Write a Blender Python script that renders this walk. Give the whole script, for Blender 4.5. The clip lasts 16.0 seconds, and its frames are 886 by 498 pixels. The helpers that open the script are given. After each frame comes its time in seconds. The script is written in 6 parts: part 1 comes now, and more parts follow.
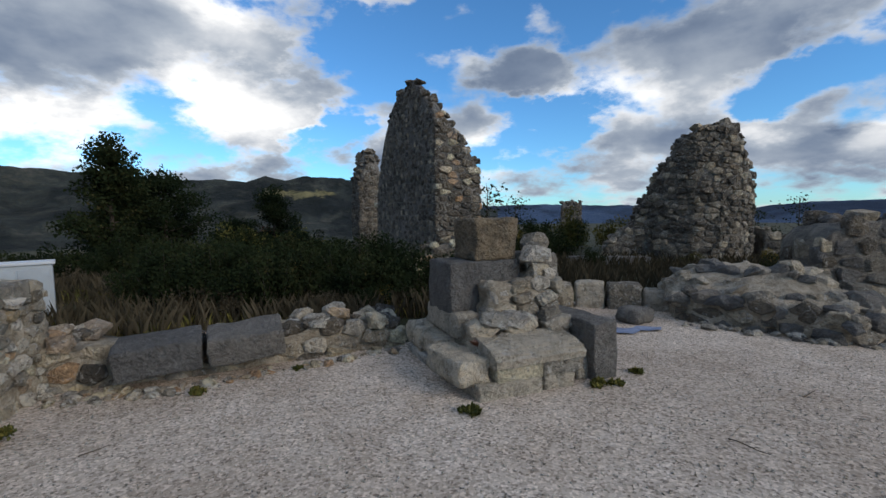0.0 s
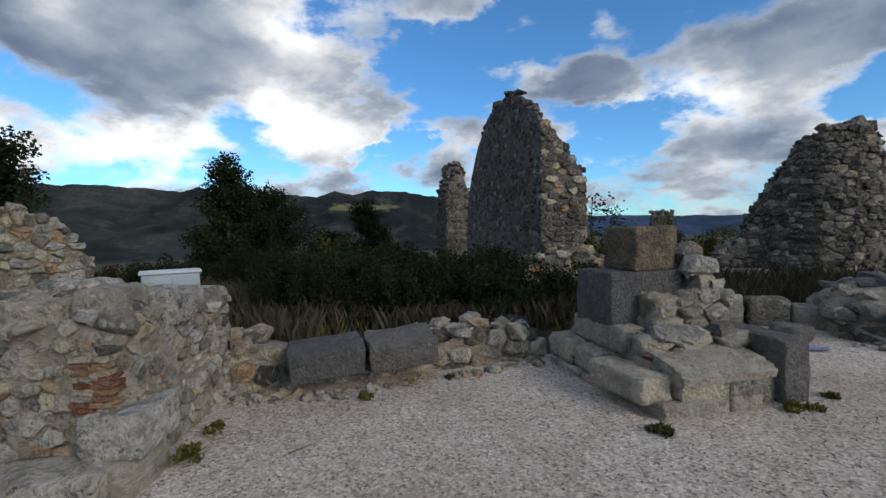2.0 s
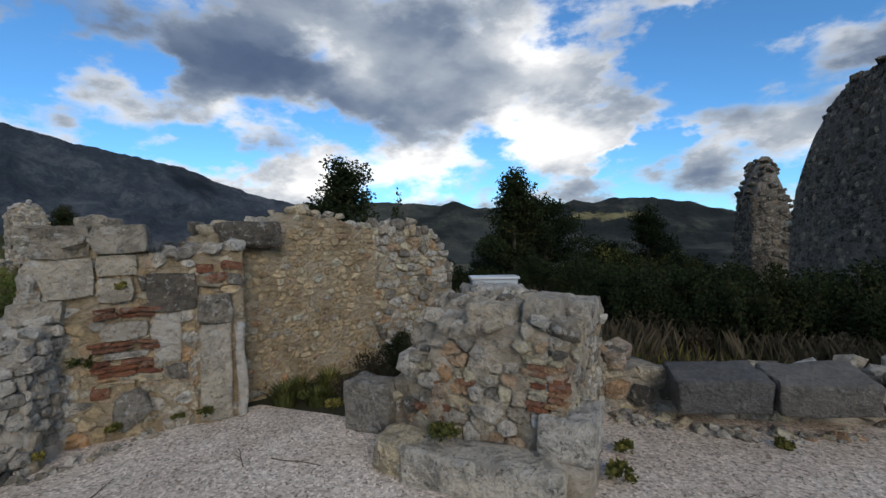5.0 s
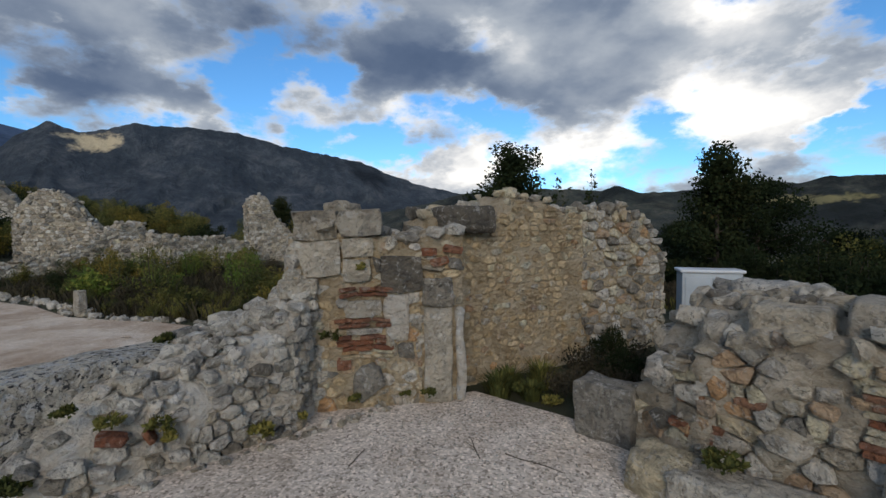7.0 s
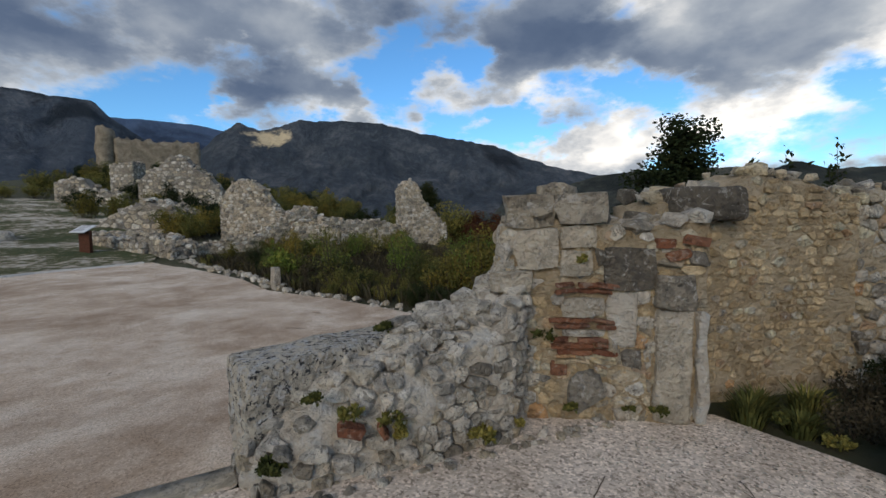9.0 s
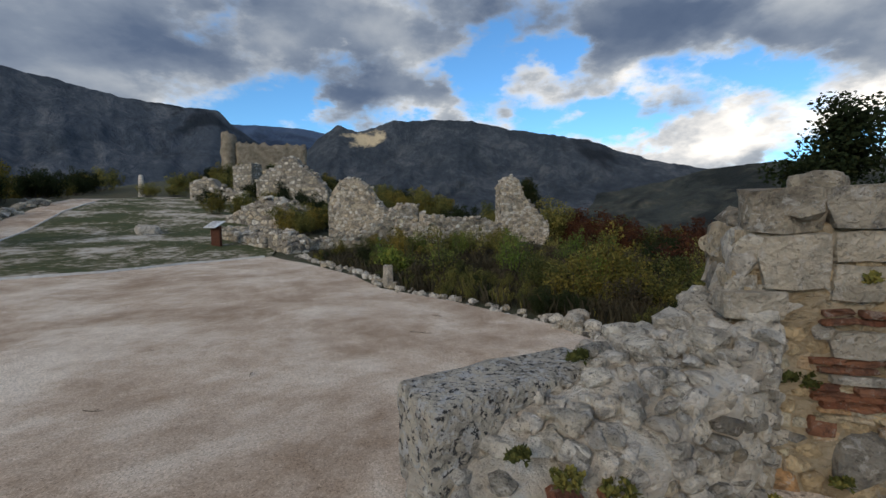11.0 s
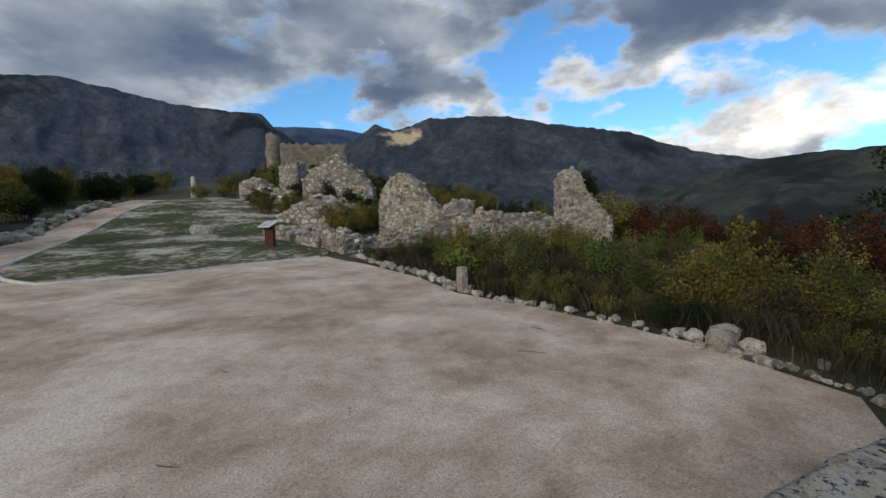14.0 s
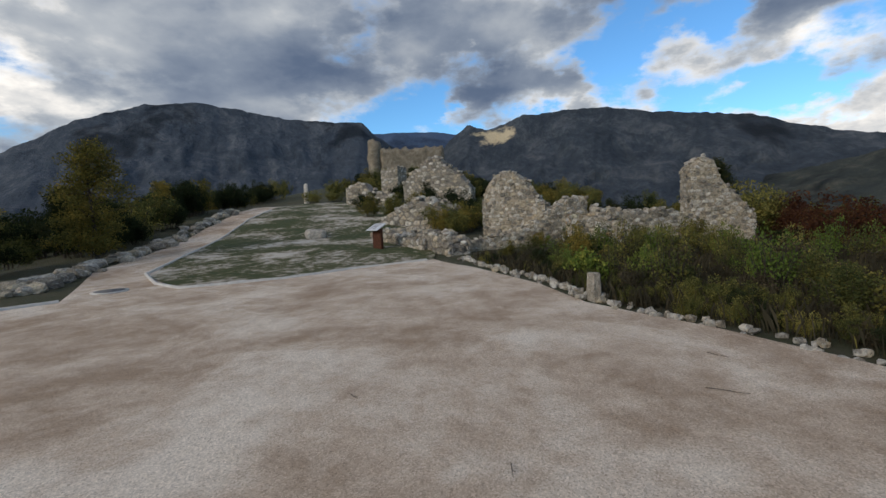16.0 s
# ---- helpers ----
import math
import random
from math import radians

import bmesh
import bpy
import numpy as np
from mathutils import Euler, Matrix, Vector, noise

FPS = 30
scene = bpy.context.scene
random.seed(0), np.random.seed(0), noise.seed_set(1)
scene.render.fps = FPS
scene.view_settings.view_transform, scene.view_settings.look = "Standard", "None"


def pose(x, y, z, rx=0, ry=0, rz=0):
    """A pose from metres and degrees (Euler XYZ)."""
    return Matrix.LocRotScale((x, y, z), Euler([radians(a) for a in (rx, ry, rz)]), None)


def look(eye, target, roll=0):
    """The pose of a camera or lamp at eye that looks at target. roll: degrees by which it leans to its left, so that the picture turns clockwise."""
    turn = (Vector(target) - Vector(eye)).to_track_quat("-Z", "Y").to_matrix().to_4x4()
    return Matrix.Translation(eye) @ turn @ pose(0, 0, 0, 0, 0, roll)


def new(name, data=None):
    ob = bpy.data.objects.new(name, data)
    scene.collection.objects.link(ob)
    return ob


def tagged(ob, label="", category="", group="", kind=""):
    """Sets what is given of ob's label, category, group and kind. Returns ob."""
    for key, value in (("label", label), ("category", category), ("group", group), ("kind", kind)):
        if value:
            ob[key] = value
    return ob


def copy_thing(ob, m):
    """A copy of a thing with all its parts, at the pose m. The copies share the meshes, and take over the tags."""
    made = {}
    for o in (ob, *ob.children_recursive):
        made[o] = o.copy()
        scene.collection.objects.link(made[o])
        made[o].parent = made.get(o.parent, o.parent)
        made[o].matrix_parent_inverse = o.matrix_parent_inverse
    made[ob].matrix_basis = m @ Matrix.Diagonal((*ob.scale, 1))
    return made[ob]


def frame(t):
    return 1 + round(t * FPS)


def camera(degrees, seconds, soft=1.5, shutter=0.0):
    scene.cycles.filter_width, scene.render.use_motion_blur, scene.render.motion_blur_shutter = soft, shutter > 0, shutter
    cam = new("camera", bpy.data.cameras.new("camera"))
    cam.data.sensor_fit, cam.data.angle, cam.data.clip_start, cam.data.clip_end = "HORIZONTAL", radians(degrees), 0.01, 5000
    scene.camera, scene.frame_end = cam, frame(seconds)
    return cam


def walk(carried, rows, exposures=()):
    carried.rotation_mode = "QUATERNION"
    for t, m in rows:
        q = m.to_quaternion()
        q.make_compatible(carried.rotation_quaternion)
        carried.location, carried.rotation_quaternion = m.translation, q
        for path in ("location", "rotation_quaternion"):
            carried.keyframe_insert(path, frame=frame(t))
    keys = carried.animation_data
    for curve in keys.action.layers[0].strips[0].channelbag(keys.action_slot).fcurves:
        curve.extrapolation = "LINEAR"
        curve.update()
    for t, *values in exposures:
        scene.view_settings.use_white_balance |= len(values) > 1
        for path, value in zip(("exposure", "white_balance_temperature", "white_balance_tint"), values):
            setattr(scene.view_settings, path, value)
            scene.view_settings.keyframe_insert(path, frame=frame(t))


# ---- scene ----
cam = camera(90.2, 16.0)
PATH = [
    (0, (0.09, -0.054, 1.485), (0.047, 1.94, 1.333), -0.7),
    (0.5, (-0.117, -0.058, 1.465), (-0.215, 1.934, 1.319), -1.4),
    (1, (-0.354, -0.041, 1.488), (-0.578, 1.941, 1.352), -5.2),
    (1.5, (-0.57, -0.044, 1.487), (-0.869, 1.93, 1.378), -2.5),
    (2, (-0.772, -0.082, 1.469), (-1.093, 1.89, 1.376), -1.1),
    (2.5, (-0.98, -0.167, 1.481), (-1.422, 1.782, 1.397), -1.8),
    (3, (-1.156, -0.239, 1.498), (-1.777, 1.661, 1.428), -1.7),
    (3.5, (-1.357, -0.268, 1.487), (-2.155, 1.566, 1.433), -1.3),
    (4, (-1.561, -0.278, 1.503), (-2.548, 1.461, 1.457), -1.4),
    (4.2, (-1.647, -0.294, 1.508), (-2.708, 1.401, 1.468), -1.3),
    (6.3, (-2.28, -0.585, 1.509), (-3.824, 0.684, 1.452), -0.5),
    (6.5, (-2.336, -0.59, 1.501), (-3.934, 0.611, 1.441), -0.5),
    (7, (-2.541, -0.63, 1.497), (-4.259, 0.39, 1.411), -0.4),
    (7.5, (-2.713, -0.693, 1.512), (-4.559, 0.067, 1.402), -0.8),
    (8, (-2.87, -0.794, 1.505), (-4.79, -0.247, 1.38), -0.4),
    (8.5, (-3.031, -0.927, 1.51), (-4.963, -0.43, 1.368), -0.4),
    (9, (-3.182, -1.058, 1.522), (-5.119, -0.586, 1.366), -0.3),
    (9.5, (-3.33, -1.175, 1.517), (-5.287, -0.794, 1.354), -0.1),
    (10, (-3.523, -1.283, 1.525), (-5.497, -1.007, 1.358), -0.2),
    (10.2, (-3.605, -1.332, 1.533), (-5.585, -1.106, 1.368), -0.3),
    (12.3, (-4.247, -1.99, 1.541), (-6.239, -1.995, 1.361), -0.1),
    (12.5, (-4.322, -2.03, 1.539), (-6.314, -2.042, 1.361), -0.3),
    (13, (-4.519, -2.132, 1.567), (-6.511, -2.161, 1.391), -0.7),
    (13.5, (-4.737, -2.281, 1.534), (-6.729, -2.322, 1.358), -0.6),
    (14, (-4.913, -2.46, 1.522), (-6.903, -2.543, 1.342), -1.0),
    (14.5, (-5.102, -2.626, 1.542), (-7.085, -2.81, 1.359), -1.4),
    (15, (-5.295, -2.775, 1.521), (-7.265, -3.066, 1.34), -1.9),
    (15.5, (-5.517, -2.927, 1.538), (-7.468, -3.332, 1.362), -2.5),
    (16, (-5.659, -3.078, 1.555), (-7.587, -3.581, 1.386), -2.7),
]
walk(cam, [(t, look(eye, target, roll)) for t, eye, target, roll in PATH],
     [(0, -0.12, 6100, 10), (4.2, -0.14, 6100, 10), (9, -0.10, 6450, 10), (12.5, -0.02, 6550, 10), (16, -0.02, 6600, 10)])

# ---- world, sun, exposure ----
SUN_AZ, SUN_EL = radians(-125.0), radians(24.0)      # azimuth counted from +y towards -x


def way_of(az, el):
    a, e = radians(az), radians(el)
    return (-math.sin(a) * math.cos(e), math.cos(a) * math.cos(e), math.sin(e))


class Nodes:
    """A short hand for node trees."""

    def __init__(self, tree):
        self.tree = tree
        tree.nodes.clear()

    def add(self, kind):
        return self.tree.nodes.new(kind)

    def link(self, a, b):
        self.tree.links.new(a, b)

    def put(self, socket, value):
        if isinstance(value, bpy.types.NodeSocket):
            self.link(value, socket)
        elif value is not None:
            socket.default_value = value

    def math(self, op, a, b=None, c=None, clamp=False):
        n = self.add("ShaderNodeMath")
        n.operation, n.use_clamp = op, clamp
        for s, v in zip(n.inputs, (a, b, c)):
            self.put(s, v)
        return n.outputs[0]

    def vmath(self, op, a, b=None, out=0):
        n = self.add("ShaderNodeVectorMath")
        n.operation = op
        for s, v in zip(n.inputs, (a, b)):
            self.put(s, v)
        return n.outputs[out]

    def noise(self, vec, scale, detail=6.0, rough=0.55, distort=0.0):
        n = self.add("ShaderNodeTexNoise")
        self.put(n.inputs["Vector"], vec)
        for k, v in (("Scale", scale), ("Detail", detail), ("Roughness", rough), ("Distortion", distort)):
            n.inputs[k].default_value = v
        return n.outputs["Fac"]

    def voronoi(self, vec, scale, feature="F1", out="Distance", rand=1.0):
        n = self.add("ShaderNodeTexVoronoi")
        n.feature = feature
        self.put(n.inputs["Vector"], vec)
        n.inputs["Scale"].default_value = scale
        n.inputs["Randomness"].default_value = rand
        return n.outputs[out]

    def ramp(self, fac, stops, mode="LINEAR"):
        n = self.add("ShaderNodeValToRGB")
        n.color_ramp.interpolation = mode
        el = n.color_ramp.elements
        while len(el) < len(stops):
            el.new(0.5)
        for e, (p, c) in zip(el, stops):
            e.position = p
            e.color = (*c, 1) if isinstance(c, (tuple, list)) else (c, c, c, 1)
        self.put(n.inputs[0], fac)
        return n.outputs[0]

    def mix(self, fac, a, b, mode="MIX"):
        n = self.add("ShaderNodeMix")
        n.data_type, n.blend_type = "RGBA", mode
        self.put(n.inputs[0], fac)
        for s, v in ((n.inputs[6], a), (n.inputs[7], b)):
            self.put(s, (*v, 1) if isinstance(v, tuple) and len(v) == 3 else v)
        return n.outputs[2]

    def step(self, x, lo, hi):
        n = self.add("ShaderNodeMapRange")
        n.interpolation_type = "SMOOTHSTEP"
        self.put(n.inputs[0], x)
        n.inputs[1].default_value, n.inputs[2].default_value = min(lo, hi), max(lo, hi)
        if lo > hi:
            n.inputs[3].default_value, n.inputs[4].default_value = 1.0, 0.0
        return n.outputs[0]


def build_sky():
    world = bpy.data.worlds.new("evening_sky")
    scene.world = world
    world.use_nodes = True
    n = Nodes(world.node_tree)
    d = n.vmath("NORMALIZE", n.add("ShaderNodeTexCoord").outputs["Generated"])
    sep = n.add("ShaderNodeSeparateXYZ")
    n.link(d, sep.inputs[0])
    z = sep.outputs[2]
    lift = n.math("ADD", n.math("MAXIMUM", z, 0.0), 0.10)
    comb = n.add("ShaderNodeCombineXYZ")
    n.link(n.math("DIVIDE", sep.outputs[0], lift), comb.inputs[0])
    n.link(n.math("DIVIDE", sep.outputs[1], lift), comb.inputs[1])
    n.link(n.math("MULTIPLY", z, 3.0), comb.inputs[2])
    flat = n.vmath("MULTIPLY", comb.outputs[0], (0.16, 0.16, 0.0))
    p = n.vmath("ADD", n.vmath("MULTIPLY", d, (2.6, 2.6, 5.6)), flat)

    wob = n.add("ShaderNodeTexNoise")
    n.link(p, wob.inputs["Vector"])
    wob.inputs["Scale"].default_value, wob.inputs["Detail"].default_value, wob.inputs["Roughness"].default_value = 1.6, 6, 0.6
    bent = n.vmath("ADD", d, n.vmath("MULTIPLY", n.vmath("SUBTRACT", wob.outputs["Color"], (0.5, 0.5, 0.5)), (0.30, 0.30, 0.16)))

    def lobes(rows):
        total = None
        for az, el, wide, amount in rows:
            a = n.vmath("SUBTRACT", bent, way_of(az, el))
            a = n.vmath("MULTIPLY", a, (1, 1, 1.9))
            r = n.vmath("LENGTH", a, out="Value")
            s = n.math("MULTIPLY", n.step(r, radians(wide), radians(wide) * 0.15), amount)
            total = s if total is None else n.math("ADD", total, s)
        return total

    # cover: where cloud stands (plus) and where blue shows (minus)
    cover = lobes([(10, 20, 13, -0.34), (14, 11, 8, -0.30), (-13, 11, 9, -0.26), (-36, 13, 7, -0.20), (-2, 24, 8, -0.2),
                   (40, 20, 22, 0.22), (25, 12, 11, 0.30), (-11, 17, 9, 0.30), (-36, 19, 12, 0.22), (-32, 8, 8, 0.25), (-42, 6, 6, 0.2),
                   (72, 19, 6, -0.16), (53, 14.5, 6, -0.16), (83, 16.5, 8, -0.09), (96, 18, 7, -0.06), (106, 13, 6, -0.22), (68, 10.5, 7, -0.18), (82, 20.5, 6, -0.12),
                   (98, 17.5, 8, -0.04), (92, 15, 14, 0.08), (100, 13, 8, 0.16), (88, 13.5, 7, 0.16), (78, 14, 7, 0.14), (62, 19, 12, 0.2), (130, 22, 26, 0.32), (103, 21, 10, 0.2), (57, 8, 9, 0.25), (20, 9, 4, -0.2)])
    shape = n.noise(p, 1.25, 9, 0.50, 0.1)
    fine = n.noise(p, 4.6, 7, 0.6)
    body = n.math("ADD", n.math("ADD", shape, n.math("MULTIPLY", n.math("SUBTRACT", fine, 0.5), 0.32)), cover)
    dens = n.step(body, 0.42, 0.58)
    # light: sunlit heads (plus), grey undersides (minus)
    glow = lobes([(27, 12, 12, 0.55), (40, 9, 9, 0.40), (47, 8, 8, 0.45), (57, 9, 8, 0.55), (-32, 9, 6, 0.40), (-44, 6, 6, 0.3), (101.5, 20, 2.6, 0.50), (60, 6, 7, 0.3),
                  (148, 13, 8, 0.45), (-4, 8, 8, 0.30), (32, 24, 9, 0.22), (30, 17, 8, 0.2), (-20, 14, 6, 0.2), (106, 12, 5, 0.3), (66, 14, 5, 0.25), (48, 20, 7, 0.16),
                  (62, 19, 12, -0.18), (100, 14, 13, -0.24), (86, 15, 10, -0.18), (112, 18, 16, -0.18), (92, 22, 20, -0.24), (75, 24, 14, -0.15), (130, 19, 16, -0.10), (-11, 17, 9, -0.12), (-38, 20, 10, -0.10), (116, 18, 13, -0.16), (57, 20, 9, -0.12), (42, 8.2, 3, -0.5), (-42, 9, 4, -0.3)])
    lit = n.noise(n.vmath("ADD", p, (5.2, 1.3, 0.4)), 1.5, 8, 0.50, 0.1)
    edge = n.math("MULTIPLY", n.math("SUBTRACT", 1.0, n.step(body, 0.46, 0.66)), 0.30)
    lum = n.math("ADD", n.math("ADD", n.math("ADD", n.math("MULTIPLY", n.math("SUBTRACT", lit, 0.5), 1.25), 0.36), glow), edge)
    cloud = n.ramp(n.math("ADD", n.math("MULTIPLY", lum, 0.72), 0.28), [(0.0, (0.045, 0.08, 0.16)), (0.28, (0.115, 0.16, 0.25)), (0.46, (0.235, 0.285, 0.37)), (0.64, (0.47, 0.51, 0.56)), (0.82, (0.95, 0.93, 0.90)), (1.0, (1.45, 1.38, 1.26))])
    sky = n.add("ShaderNodeTexSky")
    sky.sky_type, sky.sun_disc = "NISHITA", False
    sky.sun_elevation, sky.sun_rotation = SUN_EL, -SUN_AZ
    sky.altitude, sky.dust_density, sky.ozone_density = 900, 0.5, 2.0
    blue = n.mix(1.0, n.vmath("MULTIPLY", sky.outputs[0], (0.145, 0.145, 0.145)), (0.60, 1.0, 1.25), "MULTIPLY")
    final = n.mix(dens, blue, cloud)
    bg = n.add("ShaderNodeBackground")
    n.link(final, bg.inputs[0])
    bg.inputs[1].default_value = 1.0
    n.link(bg.outputs[0], n.add("ShaderNodeOutputWorld").inputs[0])
    lamp = new("sun", bpy.data.lights.new("sun", "SUN"))
    lamp.data.energy, lamp.data.angle, lamp.data.color = 1.85, radians(30), (1.0, 0.84, 0.66)
    v = Vector((-math.sin(SUN_AZ) * math.cos(SUN_EL), math.cos(SUN_AZ) * math.cos(SUN_EL), math.sin(SUN_EL)))
    lamp.matrix_world = look(v * 100, (0, 0, 0))


build_sky()


# ---- materials ----
def material(name):
    m = bpy.data.materials.new(name)
    m.use_nodes = True
    return m, Nodes(m.node_tree)


def finish(n, color, rough, height=None, bump=0.4, dist=0.02, metal=0.0):
    b = n.add("ShaderNodeBsdfPrincipled")
    n.put(b.inputs["Base Color"], (*color, 1) if isinstance(color, tuple) else color)
    n.put(b.inputs["Roughness"], rough)
    b.inputs["Metallic"].default_value = metal
    b.inputs["Specular IOR Level"].default_value = 0.25
    if height is not None:
        bn = n.add("ShaderNodeBump")
        bn.inputs["Strength"].default_value, bn.inputs["Distance"].default_value = bump, dist
        n.link(height, bn.inputs["Height"])
        n.link(bn.outputs[0], b.inputs["Normal"])
    n.link(b.outputs[0], n.add("ShaderNodeOutputMaterial").inputs[0])
    return b


def place_of(n):
    return n.add("ShaderNodeNewGeometry").outputs["Position"]


def piece_random(n):
    """One random number a piece, whether it is an object or an island of a joined mesh."""
    a = n.add("ShaderNodeObjectInfo").outputs["Random"]
    b = n.add("ShaderNodeNewGeometry").outputs["Random Per Island"]
    return n.math("FRACT", n.math("ADD", a, b))


def stone_material(name, stops, lichen=0.35, dark=(0.04, 0.042, 0.043), pale=(0.60, 0.58, 0.53), grain=38.0, cover=0.0, wear=1.0):
    m, n = material(name)
    p = place_of(n)
    base = n.ramp(piece_random(n), [(q, (min(0.78, c[0] * 1.48), min(0.74, c[1] * 1.37), min(0.66, c[2] * 1.18))) for q, c in stops])
    mott = n.noise(p, 8.0, 8, 0.7, 0.4)
    base = n.mix(n.step(mott, 0.40, 0.56), n.mix(0.46 * wear, base, dark), base)
    base = n.mix(n.step(n.noise(p, 2.6, 6, 0.65, 0.3), 0.38, 0.54), n.mix(0.26 * wear, base, dark), base)
    spots = n.step(n.noise(p, 15.0, 7, 0.72, 0.6), 0.54 - cover, 0.62 - cover)
    base = n.mix(n.math("MULTIPLY", spots, lichen * 1.7, clamp=True), base, pale)
    blots = n.step(n.noise(p, 27.0, 5, 0.72, 0.3), 0.57 - cover, 0.63 - cover)
    base = n.mix(n.math("MULTIPLY", blots, lichen * 1.5, clamp=True), base, dark)
    h = n.math("ADD", n.math("MULTIPLY", n.noise(p, grain, 6, 0.75), 1.2), n.math("MULTIPLY", n.noise(p, 11.0, 6, 0.7, 0.5), 2.4))
    h = n.math("ADD", h, n.math("MULTIPLY", n.voronoi(n.vmath("ADD", p, n.vmath("MULTIPLY", chips_wobble(n, p), (0.03, 0.03, 0.03))), 26.0), 0.9))
    finish(n, base, 0.94, h, 1.0, 0.034)
    return m


def chips_wobble(n, p):
    t = n.add("ShaderNodeTexNoise")
    n.link(p, t.inputs["Vector"])
    t.inputs["Scale"].default_value = 60
    return t.outputs["Color"]


STONE = stone_material("limestone_rubble", [(0.0, (0.12, 0.12, 0.115)), (0.25, (0.32, 0.30, 0.26)), (0.5, (0.20, 0.195, 0.185)), (0.75, (0.46, 0.425, 0.35)), (1.0, (0.30, 0.285, 0.255))])
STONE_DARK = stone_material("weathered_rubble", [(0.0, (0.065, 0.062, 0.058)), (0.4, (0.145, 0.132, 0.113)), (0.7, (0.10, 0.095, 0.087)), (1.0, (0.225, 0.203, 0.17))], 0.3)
STONE_PALE = stone_material("pale_rubble", [(0.0, (0.22, 0.225, 0.225)), (0.2, (0.46, 0.45, 0.42)), (0.45, (0.62, 0.595, 0.545)), (0.7, (0.40, 0.39, 0.37)), (0.85, (0.70, 0.665, 0.60)), (1.0, (0.50, 0.48, 0.44))], 0.42)
STONE_WARM = stone_material("warm_rubble", [(0.0, (0.40, 0.34, 0.25)), (0.3, (0.58, 0.52, 0.42)), (0.55, (0.36, 0.34, 0.31)), (0.8, (0.42, 0.27, 0.15)), (1.0, (0.62, 0.57, 0.48))], 0.3)
STONE_OCHRE = stone_material("ochre_stones", [(0.0, (0.36, 0.29, 0.19)), (0.5, (0.43, 0.36, 0.25)), (1.0, (0.52, 0.45, 0.33))], 0.22, (0.13, 0.10, 0.065), (0.62, 0.55, 0.43))
ASHLAR = stone_material("grey_ashlar", [(0.0, (0.105, 0.112, 0.125)), (0.5, (0.14, 0.145, 0.155)), (1.0, (0.18, 0.18, 0.18))], 0.16, (0.05, 0.05, 0.05), (0.36, 0.35, 0.32), 55, wear=0.7)
ASHLAR_PALE = stone_material("pale_ashlar", [(0.0, (0.33, 0.32, 0.30)), (0.5, (0.40, 0.385, 0.35)), (1.0, (0.50, 0.47, 0.41))], 0.3, (0.08, 0.077, 0.07), (0.66, 0.63, 0.57), 50, wear=0.7)
GREY_BLOCK = stone_material("weathered_grey_block", [(0.0, (0.20, 0.20, 0.195)), (0.5, (0.26, 0.255, 0.24)), (1.0, (0.32, 0.31, 0.285))], 0.35, (0.06, 0.06, 0.058), (0.55, 0.53, 0.49), 45)
TAN_BLOCK = stone_material("tan_weathered_block", [(0.0, (0.17, 0.145, 0.11)), (1.0, (0.22, 0.19, 0.145))], 0.2, (0.05, 0.046, 0.04), (0.42, 0.36, 0.27), 45)
LICHEN = stone_material("lichened_block", [(0.0, (0.34, 0.34, 0.33)), (1.0, (0.44, 0.44, 0.42))], 0.7, (0.055, 0.057, 0.06), (0.58, 0.58, 0.56), 60, 0.035)
BRICK = stone_material("old_brick", [(0.0, (0.19, 0.08, 0.05)), (0.4, (0.26, 0.125, 0.075)), (0.7, (0.22, 0.12, 0.09)), (1.0, (0.32, 0.20, 0.13))], 0.3, (0.06, 0.04, 0.035), (0.46, 0.40, 0.33), 60)


def mortar_material(name, a, b, c, scale=5.0, bump=0.8):
    m, n = material(name)
    p = place_of(n)
    base = n.ramp(n.noise(p, scale, 9, 0.7, 0.4), [(q, tuple(min(0.8, v * 1.28) for v in k)) for q, k in ((0.34, a), (0.5, b), (0.66, c))])
    grit = n.noise(p, 60, 6, 0.75)
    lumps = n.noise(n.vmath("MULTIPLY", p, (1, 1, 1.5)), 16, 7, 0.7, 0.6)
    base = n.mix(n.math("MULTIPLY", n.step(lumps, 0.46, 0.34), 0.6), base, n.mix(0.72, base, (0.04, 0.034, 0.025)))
    base = n.mix(n.math("MULTIPLY", n.step(lumps, 0.56, 0.68), 0.6), base, n.mix(0.5, base, (0.66, 0.61, 0.52)))
    base = n.mix(n.step(grit, 0.54, 0.70), base, n.mix(0.45, base, (0.62, 0.58, 0.50)))
    cell = n.voronoi(n.vmath("MULTIPLY", p, (1, 1, 1.6)), 13.0, "SMOOTH_F1")
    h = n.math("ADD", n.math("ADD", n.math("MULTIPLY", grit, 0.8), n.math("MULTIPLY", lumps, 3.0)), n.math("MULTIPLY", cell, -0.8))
    finish(n, base, 0.95, h, bump, 0.045)
    return m


